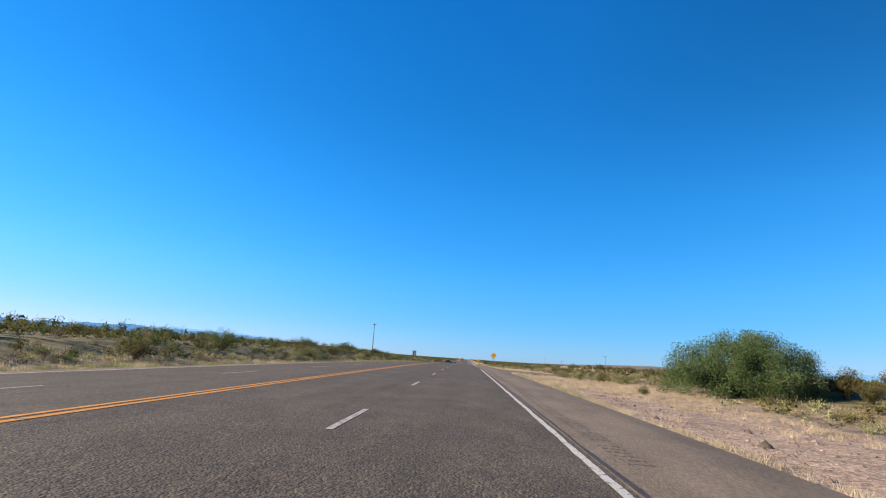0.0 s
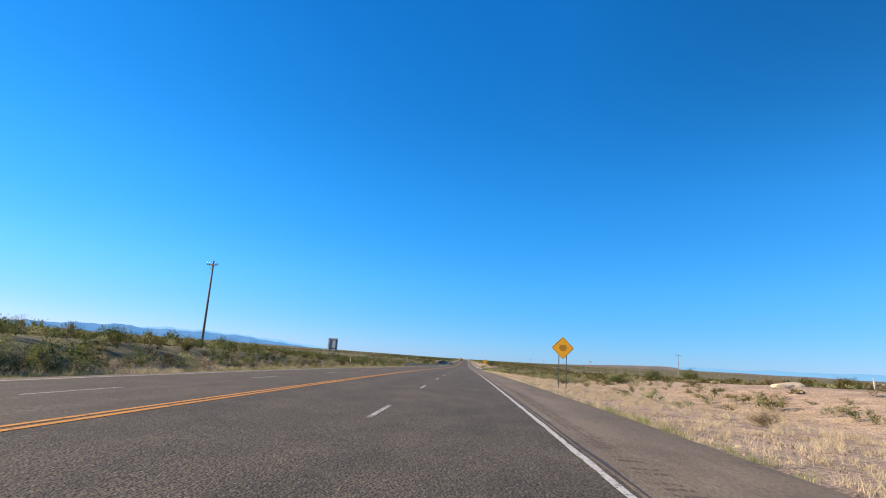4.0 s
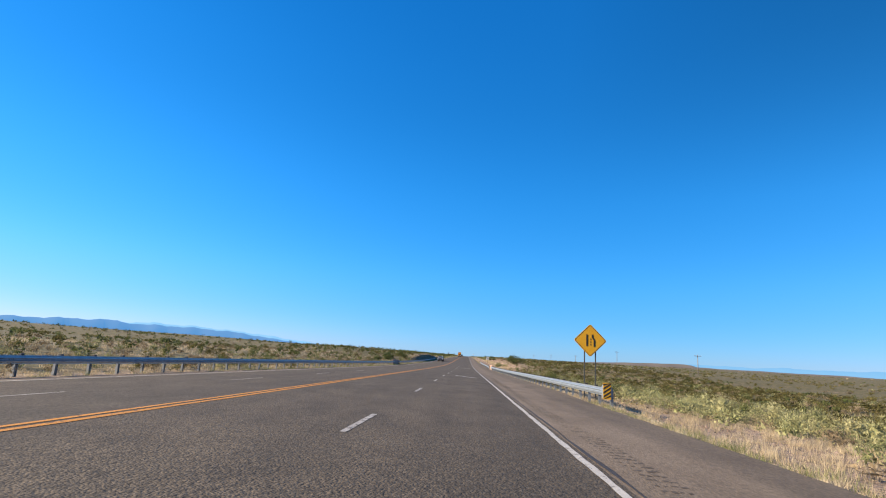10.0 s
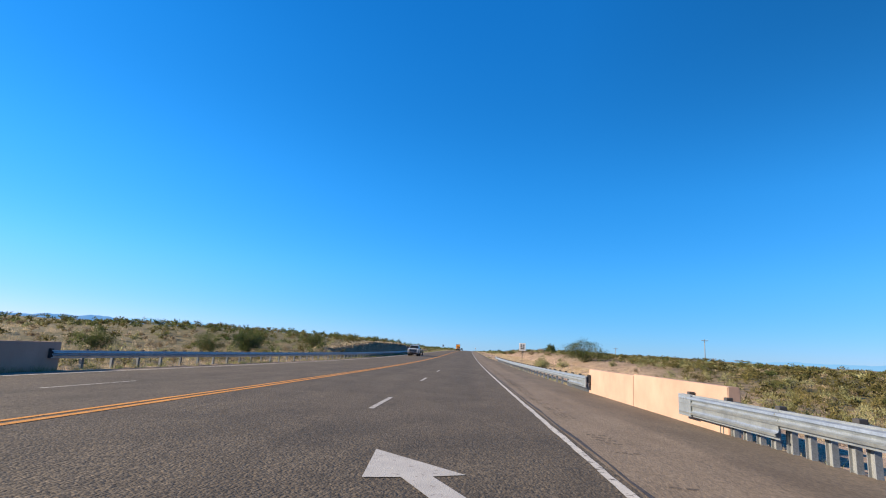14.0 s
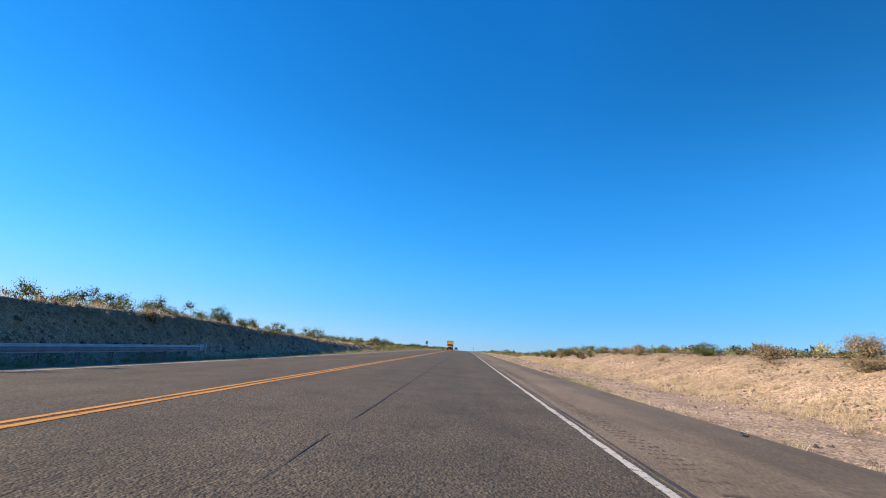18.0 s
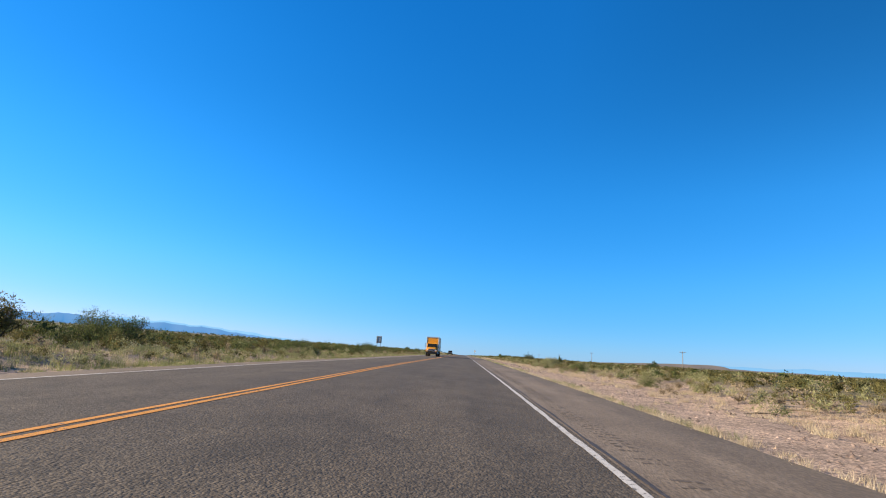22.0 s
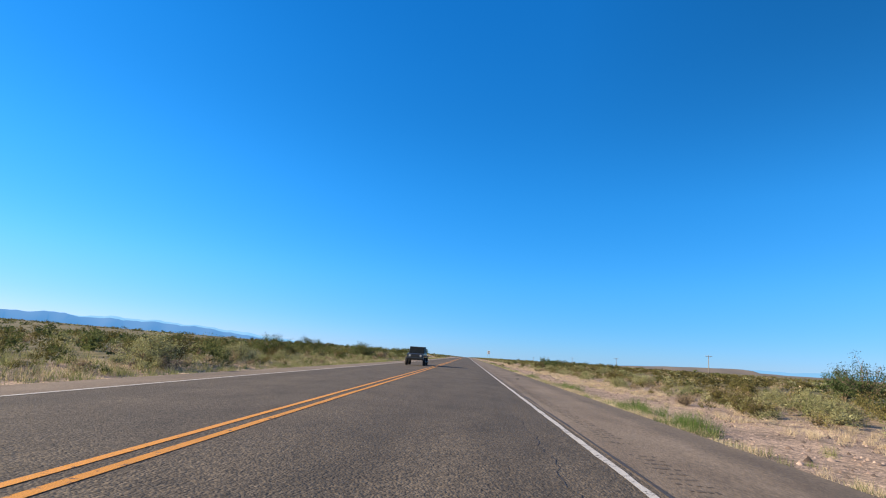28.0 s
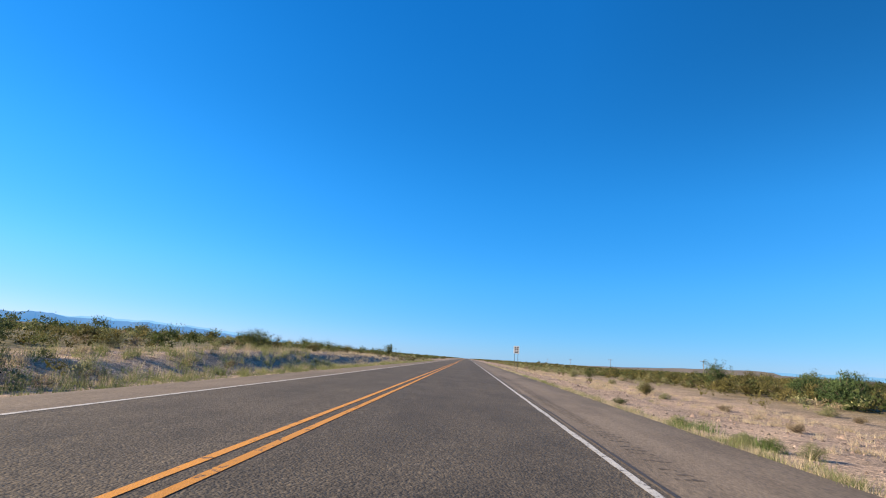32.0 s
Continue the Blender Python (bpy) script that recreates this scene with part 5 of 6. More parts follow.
def rail_piece(length, profile=W_BEAM):
    """One length of corrugated beam along y, its face towards -x."""
    bm = bmesh.new()
    rows = []
    for yv in (0, length):
        rows.append([bm.verts.new((-d, yv, z)) for z, d in profile] + [bm.verts.new((-d + .012, yv, z)) for z, d in reversed(profile)])
    n = len(rows[0])
    for k in range(n):
        bm.faces.new((rows[0][k], rows[1][k], rows[1][(k + 1) % n], rows[0][(k + 1) % n]))
    bm.faces.new(rows[0])
    bm.faces.new(rows[1][::-1])
    bmesh.ops.recalc_face_normals(bm, faces=bm.faces[:])
    return bm


def post_piece():
    """A wide-flange steel post."""
    bm = box(.1, .012, 1.3, (.0, -.07, .05))
    box(.1, .012, 1.3, (.0, .07, .05), bm=bm)
    box(.012, .13, 1.3, (0, 0, .05), bm=bm)
    return bm


def guard_rail(x, y0, y1, side, label, marker_at=None, terminal=None, x1=None, bridge=0):
    """Beams on posts along the road; side +1 stands right of the road and faces left."""
    top = base("guard_rail", x, y0, float(road_z(x, y0)), label=label, category="guard rail", group="guard rails")
    inv = pose(x, y0, float(road_z(x, y0))).inverted()
    beam_me = post_me = block_me = None
    drift = 0 if x1 is None else (x1 - x) / (y1 - y0)
    line = lambda v: x + drift * (v - y0)
    y = y0
    while y < y1 - .1:
        L = min(3.81, y1 - y)
        if L > 3.8 and beam_me:
            ob = new("beam", beam_me)
            ob.parent = top
        else:
            ob = part("beam", rail_piece(L + .03), STEEL, top)
            beam_me = ob.data if L > 3.8 else beam_me
        z = float(road_z(x, y)) + .56
        slope = (float(road_z(x, y + L)) - float(road_z(x, y))) / L
        ob.matrix_basis = inv @ pose(line(y), y, z, math.degrees(math.atan(slope)), 0, -math.degrees(math.atan(drift))) @ Matrix.Diagonal((side, 1, 1, 1))
        for yy in (y + .05, y + 1.955):
            if yy > y1:
                continue
            zz = float(road_z(x, yy))
            if post_me:
                p, b = new("post", post_me), new("blockout", block_me)
                p.parent = b.parent = top
            else:
                p, b = part("post", post_piece(), POST_STEEL, top), part("blockout", box(.13, .14, .36, (0, 0, .015), .012), BLOCK_DARK, top, "dark plastic spacer block")
                post_me, block_me = p.data, b.data
            p.matrix_basis = inv @ pose(line(yy) + side * .24, yy, zz)
            b.matrix_basis = inv @ pose(line(yy) + side * .095, yy, zz + .58)
        y += L
    if bridge:                              # stiff end: a three-ridged beam, a flat end shoe and posts set close together
        a = y1 - 4.2 if bridge > 0 else y0
        slope = (float(road_z(x, a + 4.2)) - float(road_z(x, a))) / 4.2
        lie = inv @ pose(line(a), a, float(road_z(x, a)) + .56, math.degrees(math.atan(slope)), 0, -math.degrees(math.atan(drift))) @ Matrix.Translation((-side * .014, 0, 0)) @ Matrix.Diagonal((side, 1, 1, 1))
        part("stiff_beam", rail_piece(4.2, THRIE_BEAM), STEEL, top, "tall three-ridged beam at the bridge").matrix_basis = lie
        shoe = part("end_shoe", box(.03, .7, .5, (-.05, 3.9 if bridge > 0 else .3, -.1), .006), STEEL, top, "flat bolted end shoe")
        shoe.matrix_basis = lie
        for k in range(3):
            bolt = part("bolt", tube([(-.065, (3.75 if bridge > 0 else .15) + .15 * k, .06), (-.085, (3.75 if bridge > 0 else .15) + .15 * k, .06)], .025, 6), POST_STEEL, shoe)
        for k in range(9):
            yy = (y1 - 1.7 - .5 * k) if bridge > 0 else (y0 + .9 + .5 * k)
            p = new("post", post_me)
            p.parent = top
            p.matrix_basis = inv @ pose(line(yy) + side * .2, yy, float(road_z(x, yy)) - .06)
    if terminal is not None:
        yy = y0 if terminal < 0 else y1
        zz = float(road_z(x, yy))
        bm = box(.34, .1, .5, (side * .02, 0, .58), .02)
        box(.2, .5, .36, (side * .03, -terminal * .28, .57), .03, bm)
        t = part("end_terminal", bm, STEEL, top, "square galvanized end terminal")
        t.matrix_basis = inv @ pose(line(yy), yy + terminal * .1, zz)
        if marker_at:
            m = part("marker_panel", box(.3, .02, .62, (0, 0, .6), .004), SIGN_YELLOW, t, "yellow and black striped marker panel")
            m.location = (side * .02, -.07 if terminal < 0 else .07, 0)
            for k in range(-3, 4):
                c = k * .15
                pts = [(-.148, c - .1), (.148, c + .1), (.148, c + .17), (-.148, c - .03)]
                pts = [(a, min(max(bz, -.305), .305)) for a, bz in pts]
                if max(p[1] for p in pts) - min(p[1] for p in pts) < .05:
                    continue
                bar = part("stripe", extrude_outline(pts, .006), BLACK_SHEET, t)
                bar.location = (side * .02, -.084 if terminal < 0 else .084, .6)
    return top


BLOCK_DARK = surface("dark_block", [(.0222, .0222, .0259), (.037, .037, .0407)], 5, .7)
guard_rail(3.75, 289.2, 388.6, 1, "galvanized W-beam guard rail on steel posts before the bridge", True, -1, bridge=1)
guard_rail(3.75, 399.4, 477.4, 1, "galvanized W-beam guard rail on steel posts after the bridge", False, 1, bridge=-1)
guard_rail(-17.6, 244.3, 386.0, -1, "galvanized W-beam guard rail along the far side", True, -1)
guard_rail(-17.6, 394.6, 510.2, -1, "galvanized W-beam guard rail along the far side", False, 1, -16.15)


def parapet(x, y0, y1, side, mat, label, joints):
    top = base("bridge_parapet", x, (y0 + y1) / 2, float(road_z(x, (y0 + y1) / 2)) - .1, label=label, category="wall", group="bridge parapets")
    cuts = [y0, *joints, y1]
    for a, b in zip(cuts, cuts[1:]):
        bm = bmesh.new()
        prof = [(-.13, 0), (.19, 0), (.15, 1.12), (-.11, 1.12)]
        own = extrude_outline([(u * side, w) for u, w in prof], b - a - .02, "y", bm)
        bmesh.ops.bevel(own, geom=[e for e in own.edges], offset=.018, segments=2, affect="EDGES")
        ob = part("wall_panel", own, mat, top)
        ob.location = (0, (a + b) / 2 - (y0 + y1) / 2, float(road_z(x, (a + b) / 2)) - float(road_z(x, (y0 + y1) / 2)))
    return top


parapet(4.05, 386.6, 399.8, 1, CONCRETE, "cream painted concrete bridge parapet", (393.2,))
parapet(-17.85, 384.6, 395.2, -1, CONCRETE, "brownish painted concrete bridge parapet behind the far shoulder", (390,))


# ---- signs ----
def sign_posts(top, xs, foot, head, mat=None, r=.03):
    for x in xs:
        part("post", box(.06, .06, head - foot, (x, .06, (head + foot) / 2), .008), mat or SIGN_POST, top)


def diamond(size):
    d = size / math.sqrt(2) - .03
    out = []
    for k in range(4):
        a = math.pi / 2 * k
        for t in (-.06, .06):
            out.append((d * math.cos(a + t), d * math.sin(a + t)))
    return out


def warning_sign(x, y, center, label, size=1.22):
    top = base("warning_sign", x, y, float(ground_z(x, y)), label=label, category="road sign", group="yellow warning signs")
    z = float(road_z(3, y)) + center - float(ground_z(x, y))
    sign_posts(top, (-.29, .29), -.4, z + .05)
    plate = part("panel", extrude_outline([(a, b + z) for a, b in diamond(size)], .02), SIGN_YELLOW, top, "yellow diamond panel")
    rim = bmesh.new()
    o, i = diamond(size * .955), diamond(size * .925)
    vo = [rim.verts.new((a, -.014, b + z)) for a, b in o]
    vi = [rim.verts.new((a, -.014, b + z)) for a, b in i]
    for k in range(8):
        rim.faces.new((vo[k], vo[(k + 1) % 8], vi[(k + 1) % 8], vi[k]))
    part("border", rim, BLACK_SHEET, plate, "thin black border line")
    return top, plate, z


def bar(parent, cx, cz, w, h, mat=None, lean=0.0, y=-.016, name="bar"):
    pts = [(-w / 2 + lean, h / 2), (w / 2 + lean, h / 2), (w / 2 - lean, -h / 2), (-w / 2 - lean, -h / 2)]
    ob = part(name, extrude_outline([(a + cx, b + cz) for a, b in pts], .006), mat or BLACK_SHEET, parent)
    ob.location.y = y
    return ob


INK = surface("faded_ink", [(.222, .0962, .0148), (.281, .126, .0222)], 6, .6)
# a worded warning sign, and the lane-ends sign with its symbol
top, plate, z = warning_sign(5.76, 149.5, 2.9, "yellow diamond warning sign with small writing, on two posts")
for k, (cz, n) in enumerate(((.16, 5), (0, 6), (-.16, 4))):
    for j in range(n):
        bar(plate, (j - (n - 1) / 2) * .105, z + cz, .07, .11, INK, name="letter_bar")
top, plate, z = warning_sign(4.85, 296.7, 2.9, "yellow diamond lane-merge sign with black symbol, on two posts")
bar(plate, -.17, z, .085, .62, name="symbol")
bar(plate, .12, z + .24, .085, .16, name="symbol")
bar(plate, .17, z + .09, .085, .16, lean=-.05, name="symbol")
bar(plate, .22, z - .16, .085, .34, name="symbol")
for dz in (-.22, -.08, .06):
    bar(plate, .02, z + dz, .035, .08, name="symbol")


def plate_sign(name, x, y, center, w, h, label, posts, face, back=False, lines=(), group=""):
    """A flat rectangular sign; back: it shows its bare rear and frame to the drive."""
    top = base(name, x, y, float(ground_z(x, y)), label=label, category="road sign", group=group)
    ref = float(road_z(np.clip(x, -16, 3), y))
    z = ref + center - float(ground_z(x, y))
    front = -1 if not back else 1
    sign_posts(top, posts, -.4, z + h * .42, SIGN_POST)
    p = part("panel", box(w, .02, h, (0, 0 if not back else .11, z), .006), face, top)
    if back:
        for dz in (-h * .32, h * .38):
            part("brace", box(w * .8, .05, .06, (0, .075, z + dz), .006), SIGN_POST, top)
    for cx, cz, lw, lh in lines:
        bar(p, cx, z + cz, lw, lh, BLACK_SHEET, name="letter_bar")
    return top


plate_sign("road_sign", -18.7, 174.2, 2.75, 1.22, 1.5, "bare aluminium back of a road sign on two dark posts", (-.38, .38), SIGN_BACK, True, group="signs seen from behind")
plate_sign("road_sign", -15.6, 676.0, 2.5, .88, 1.15, "bare aluminium back of a road sign beside the scrub", (-.27, .27), SIGN_BACK, True, group="signs seen from behind")
plate_sign("road_sign", 4.9, 440.0, 2.5, .75, .9, "white rectangular sign with dark writing on one post behind the rail", (0,), SIGN_WHITE,
           lines=((-.14, .22, .2, .13), (.14, .22, .2, .13), (-.12, 0, .22, .13), (.15, 0, .18, .13), (0, -.22, .45, .13)), group="white signs")
plate_sign("road_sign", 6.3, 948.5, 3.1, .95, 1.25, "white rectangular sign with dark writing on two posts", (-.28, .28), SIGN_WHITE,
           lines=((-.2, .38, .28, .14), (.2, .38, .28, .14), (-.17, .1, .3, .2), (.2, .1, .24, .2), (-.18, -.22, .3, .12), (.2, -.22, .3, .12), (0, -.45, .6, .12)), group="white signs")


# ---- poles ----
def utility_pole(x, y, top_z, arm, label, r=.14, tall_pins=True, turn=0.0):
    z = float(ground_z(x, y))
    top = base("utility_pole", x, y, z, turn, label=label, category="utility pole", group="utility poles")
    h = top_z - z
    part("pole", tube([(0, 0, -.6), (0, 0, h * .5), (0, 0, h)], [r, r * .85, r * .68], 10), WOOD_POLE, top, smooth=True)
    if arm:
        part("crossarm", box(arm, .1, .13, (0, -.14, h - .45), .01), WOOD_POLE, top)
        for s in (-1, 1):
            part("brace", tube([(s * arm * .3, -.14, h - .5), (0, -.12, h - 1.1)], .018, 4), SIGN_POST, top)
        for s in (-.46, -.28, .28, .46):
            part("insulator", tube([(s * arm, -.14, h - .39), (s * arm, -.14, h - .28), (s * arm, -.14, h - .2)], [.03, .06, .03], 8), SIGN_BACK, top)
    return top


utility_pole(-30.8, 164.7, 10.5, 1.3, "tall slender wooden pole with a short crossarm", .15)
for x, y, tz in ((77, 70, 9.6), (77, 194, 10.4), (78, 314, 7.6), (78, 458, 4.6), (79, 562, 6.8), (79, 673, 4.9), (79, 790, 5.8), (81, 938, 6.3), (80, 1048, 5.2), (80, 1170, 5.4),
                 (80, 1290, 5.4), (80, 1410, 5.6)):
    utility_pole(x, y, tz, 2.4, "weathered wooden power pole with one crossarm out in the scrub")
utility_pole(83.2, 192, 6.7, 0, "plain grey pole out in the scrub", .12)


def marker_post(x, y, h, label="thin white marker post at the verge"):
    top = base("marker_post", x, y, float(ground_z(x, y)), label=label, category="post", group="marker posts")
    part("stake", box(.09, .03, h + .3, (0, 0, h / 2 - .15), .006), SIGN_WHITE, top)
    part("band", box(.094, .034, .1, (0, 0, h - .12), .004), SIGN_YELLOW, top, "reflective band")


for x, y, h in ((14, 275, 1.1), (-20.2, 192.5, 1.25), (31.6, 153, 1.0), (29.2, 134, .85), (22, 226, 1.1), (34, 262, 1.1)):
    marker_post(x, y, h)


# ---- litter on the verge ----
def tyre_scrap(x, y, turn, size, paved=False):
    """A curled strip of tyre tread."""
    z = float(road_z(x, y)) if paved else float(ground_z(x, y))
    top = base("tyre_scrap", x, y, z + .02, turn, "black curled strip of tyre tread on the shoulder", "tyre scrap", "tyre scraps")
    bm = bmesh.new()
    rows = []
    for k in range(9):
        a = -.5 + k * .24
        c = Vector((size * (k - 4) * .24, 0, size * .16 * (1 - math.cos(a * 1.3))))
        rows.append([bm.verts.new(c + Vector((0, w * size, h))) for w, h in ((-.2, 0), (-.1, .02), (.1, .02), (.2, 0), (.1, -.015), (-.1, -.015))])
    for a, b in zip(rows, rows[1:]):
        for k in range(6):
            bm.faces.new((a[k], b[k], b[(k + 1) % 6], a[(k + 1) % 6]))
    bm.faces.new(rows[0])
    bm.faces.new(rows[-1][::-1])
    part("tread", bm, BLACK_SHEET, top)
    return top


def dead_branch(x, y, turn, size, label, mat):
    top = base("dead_branch", x, y, float(ground_z(x, y)) + .03, turn, label, "branch")
    bm = tube([(-.9 * size, 0, 0), (-.3 * size, .08 * size, .05), (.3 * size, -.04 * size, .06), (.9 * size, .1 * size, .02)], [.035, .03, .024, .01], 6)
    tube([(-.2 * size, .07 * size, .05), (.15 * size, .3 * size, .1)], [.018, .006], 5, bm)
    tube([(.25 * size, -.03 * size, .06), (.55 * size, -.26 * size, .08)], [.016, .005], 5, bm)
    part("limb", bm, mat, top)
    return top


def litter_paper(x, y, turn):
    """A crumpled sheet."""
    top = base("paper_litter", x, y, float(ground_z(x, y)) + .03, turn, "crumpled white paper litter on the gravel", "litter")
    r2 = np.random.default_rng(7)
    gx2, gy2 = np.meshgrid(np.linspace(-.2, .2, 6), np.linspace(-.14, .14, 5))
    p = part("sheet", bmesh.new(), SIGN_WHITE, top)
    v = np.stack([gx2, gy2, r2.uniform(0, .11, gx2.shape)], -1).reshape(-1, 3)
    p.data.from_pydata([tuple(q) for q in v], [], [tuple(q) for q in grid_faces(6, 5)])
    p.modifiers.new("thickness", "SOLIDIFY").thickness = .003
    return top


def caliche_mound(x, y, long, wide, high):
    """A low crumbling hump of pale limy earth."""
    top = base("caliche_mound", x, y, float(ground_z(x, y)) - .05, 15, "low pale crumbling mound of limy earth on the gravel rise", "mound")
    r2 = np.random.default_rng(9)
    bm = bmesh.new()
    bmesh.ops.create_icosphere(bm, subdivisions=3, radius=.5)
    for v in bm.verts:
        k = 1 + .14 * math.sin(v.co.x * 9 + 2 * v.co.y) + r2.uniform(-.08, .08)
        v.co = Vector((v.co.x * long * k, v.co.y * wide * k, max(v.co.z, -.1) * 2 * high * k))
    part("earth", bm, surface("pale_limy_earth", [(.33, .27, .2), (.43, .36, .275)], 3, .95, fine=.25, fine_scale=12, bump=.4, bump_scale=14), top)


caliche_mound(27, 156.7, 3.4, 1.6, .42)
PALE_WOOD = surface("bleached_wood", [(.296, .252, .2), (.385, .333, .266)], 8, .85, fine=.2)
tyre_scrap(3.3, 492.37, 70, .12, True)
for x, y, turn, size in ((4.35, 524.3, 20, .24), (4.5, 523.0, 55, .3), (4.65, 522.2, 5, .2), (4.95, 521.6, 80, .14)):
    tyre_scrap(x, y, turn, size)
tyre_scrap(2.51, 794.75, 10, .34, True)
tyre_scrap(1.53, 785.45, 35, .13, True)
litter_paper(8.9, 556.4, 30)
litter_paper(5.9, 549.4, 75)
dead_branch(10.24, 772.18, 62, .9, "bleached stick lying on the gravel verge", PALE_WOOD)
dead_branch(8.35, 607.60, 20, .9, "dark dead branch lying on the stony verge", TWIG)
dead_branch(9.94, 608.09, -25, .7, "dark dead branch lying on the stony verge", TWIG)


# ---- vehicles standing on the far lanes ----
def paint(name, color, rough=.3, metal=0.0, coat=.5):
    m = surface(name, [tuple(v * .93 for v in color), color], 2, rough, metal=metal, fine=.03, big=.05, big_scale=.8, spec=.5)
    m.node_tree.nodes["Principled BSDF"].inputs["Coat Weight"].default_value = coat
    return m


TRUCK_YELLOW = paint("truck_yellow_paint", (.54, .225, .003), .35, coat=.3)
BOX_CREAM = surface("cream_truck_panel", [(.488, .385, .215), (.54, .429, .252)], 1.2, .45, fine=.05, big=.06, big_scale=.6)
BOX_YELLOW = paint("box_yellow_panel", (.56, .225, .003), .45, coat=.1)
TRIM_ALU = surface("box_aluminium_trim", [(.407, .414, .422), (.488, .496, .503)], 4, .4, metal=.6, fine=.08)
BLACK_PLASTIC = surface("black_plastic", [(.0104, .0104, .0111), (.0178, .0178, .0185)], 6, .55, fine=.1, spec=.12)
RUBBER = surface("tyre_rubber", [(.0118, .0111, .0104), (.0207, .0192, .0178)], 8, .85, fine=.2)
CHROME = surface("bright_chrome", [(.518, .518, .525), (.592, .592, .592)], 3, .15, metal=1.0)
RIM = surface("steel_rim", [(.333, .34, .348), (.444, .444, .451)], 4, .3, metal=.9)
DARK_GLASS = surface("dark_car_glass", [(.0089, .0118, .0133), (.0133, .0163, .0185)], 2, .06, spec=.06)
LAMP_CLEAR = surface("headlamp_lens", [(.237, .244, .244), (.333, .333, .326)], 4, .12, spec=.8)
LAMP_AMBER = surface("amber_lens", [(.555, .148, .0074), (.629, .192, .0111)], 4, .2)
PICKUP_WHITE = paint("pickup_white_paint", (.414, .429, .444), .28, .3)
JEEP_DARK = paint("dark_grey_paint", (.0222, .0259, .0296), .3)
CHASSIS = surface("chassis_black", [(.0111, .0104, .0096), (.0222, .02, .0178)], 4, .8, fine=.2)


def wheel(parent, x, y, r, width, dual=0.0):
    """A tyre with its rim, the axle along x."""
    s = 1 if x > 0 else -1
    bm = bmesh.new()
    prof = [(-.5, .62), (-.5, .9), (-.42, .98), (0, 1.0), (.42, .98), (.5, .9), (.5, .62)]
    rings = [[bm.verts.new((u * (width + dual), math.cos(a) * r * k, math.sin(a) * r * k)) for u, k in prof] for a in np.linspace(0, 2 * math.pi, 25)[:-1]]
    for i in range(24):
        a, b = rings[i], rings[(i + 1) % 24]
        for k in range(len(prof) - 1):
            bm.faces.new((a[k], a[k + 1], b[k + 1], b[k]))
    tyre = part("wheel", bm, RUBBER, parent, smooth=True)
    tyre.location = (x, y, r)
    bm = bmesh.new()
    bmesh.ops.create_cone(bm, cap_ends=True, segments=24, radius1=r * .63, radius2=r * .55, depth=width * .5, matrix=Matrix.Rotation(radians(90 * s), 4, "Y"))
    bmesh.ops.create_cone(bm, cap_ends=True, segments=12, radius1=r * .2, radius2=r * .14, depth=width * .3,
                          matrix=Matrix.Translation((s * width * .32, 0, 0)) @ Matrix.Rotation(radians(90 * s), 4, "Y"))
    rim = part("rim", bm, RIM, tyre, "bright steel rim")
    rim.location.x = s * (width + dual) * .24
    for k in range(8):
        a = 2 * math.pi * k / 8
        hole = part("hand_hole", tube([(0, 0, 0), (s * .02, 0, 0)], r * .08, 8), BLACK_PLASTIC, tyre)
        hole.location = (s * ((width + dual) * .24 + width * .245), math.cos(a) * r * .42, math.sin(a) * r * .42)
    return tyre


def side_shape(profile, width, bevel, segments=3):
    """A body pushed out of its side view (y, z), edges rounded."""
    bm = extrude_outline(profile, width, "x")
    bmesh.ops.bevel(bm, geom=bm.edges[:], offset=bevel, segments=segments, profile=.6, affect="EDGES", clamp_overlap=True)
    return bm


def taper(bm, z0, z1, k):
    """Draws the upper part in towards the middle."""
    for v in bm.verts:
        if v.co.z > z0:
            v.co.x *= 1 - (1 - k) * min(1, (v.co.z - z0) / (z1 - z0))
    return bm


def panel4(pts, thick=.02):
    """A slab over four corners, pushed out along its normal."""
    p = [Vector(q) for q in pts]
    n = (p[1] - p[0]).cross(p[3] - p[0]).normalized() * thick
    bm = bmesh.new()
    a = [bm.verts.new(q) for q in p]
    b = [bm.verts.new(q + n) for q in p]
    bm.faces.new(a[::-1])
    bm.faces.new(b)
    for k in range(4):
        bm.faces.new((a[k], a[(k + 1) % 4], b[(k + 1) % 4], b[k]))
    bmesh.ops.recalc_face_normals(bm, faces=bm.faces[:])
    return bm


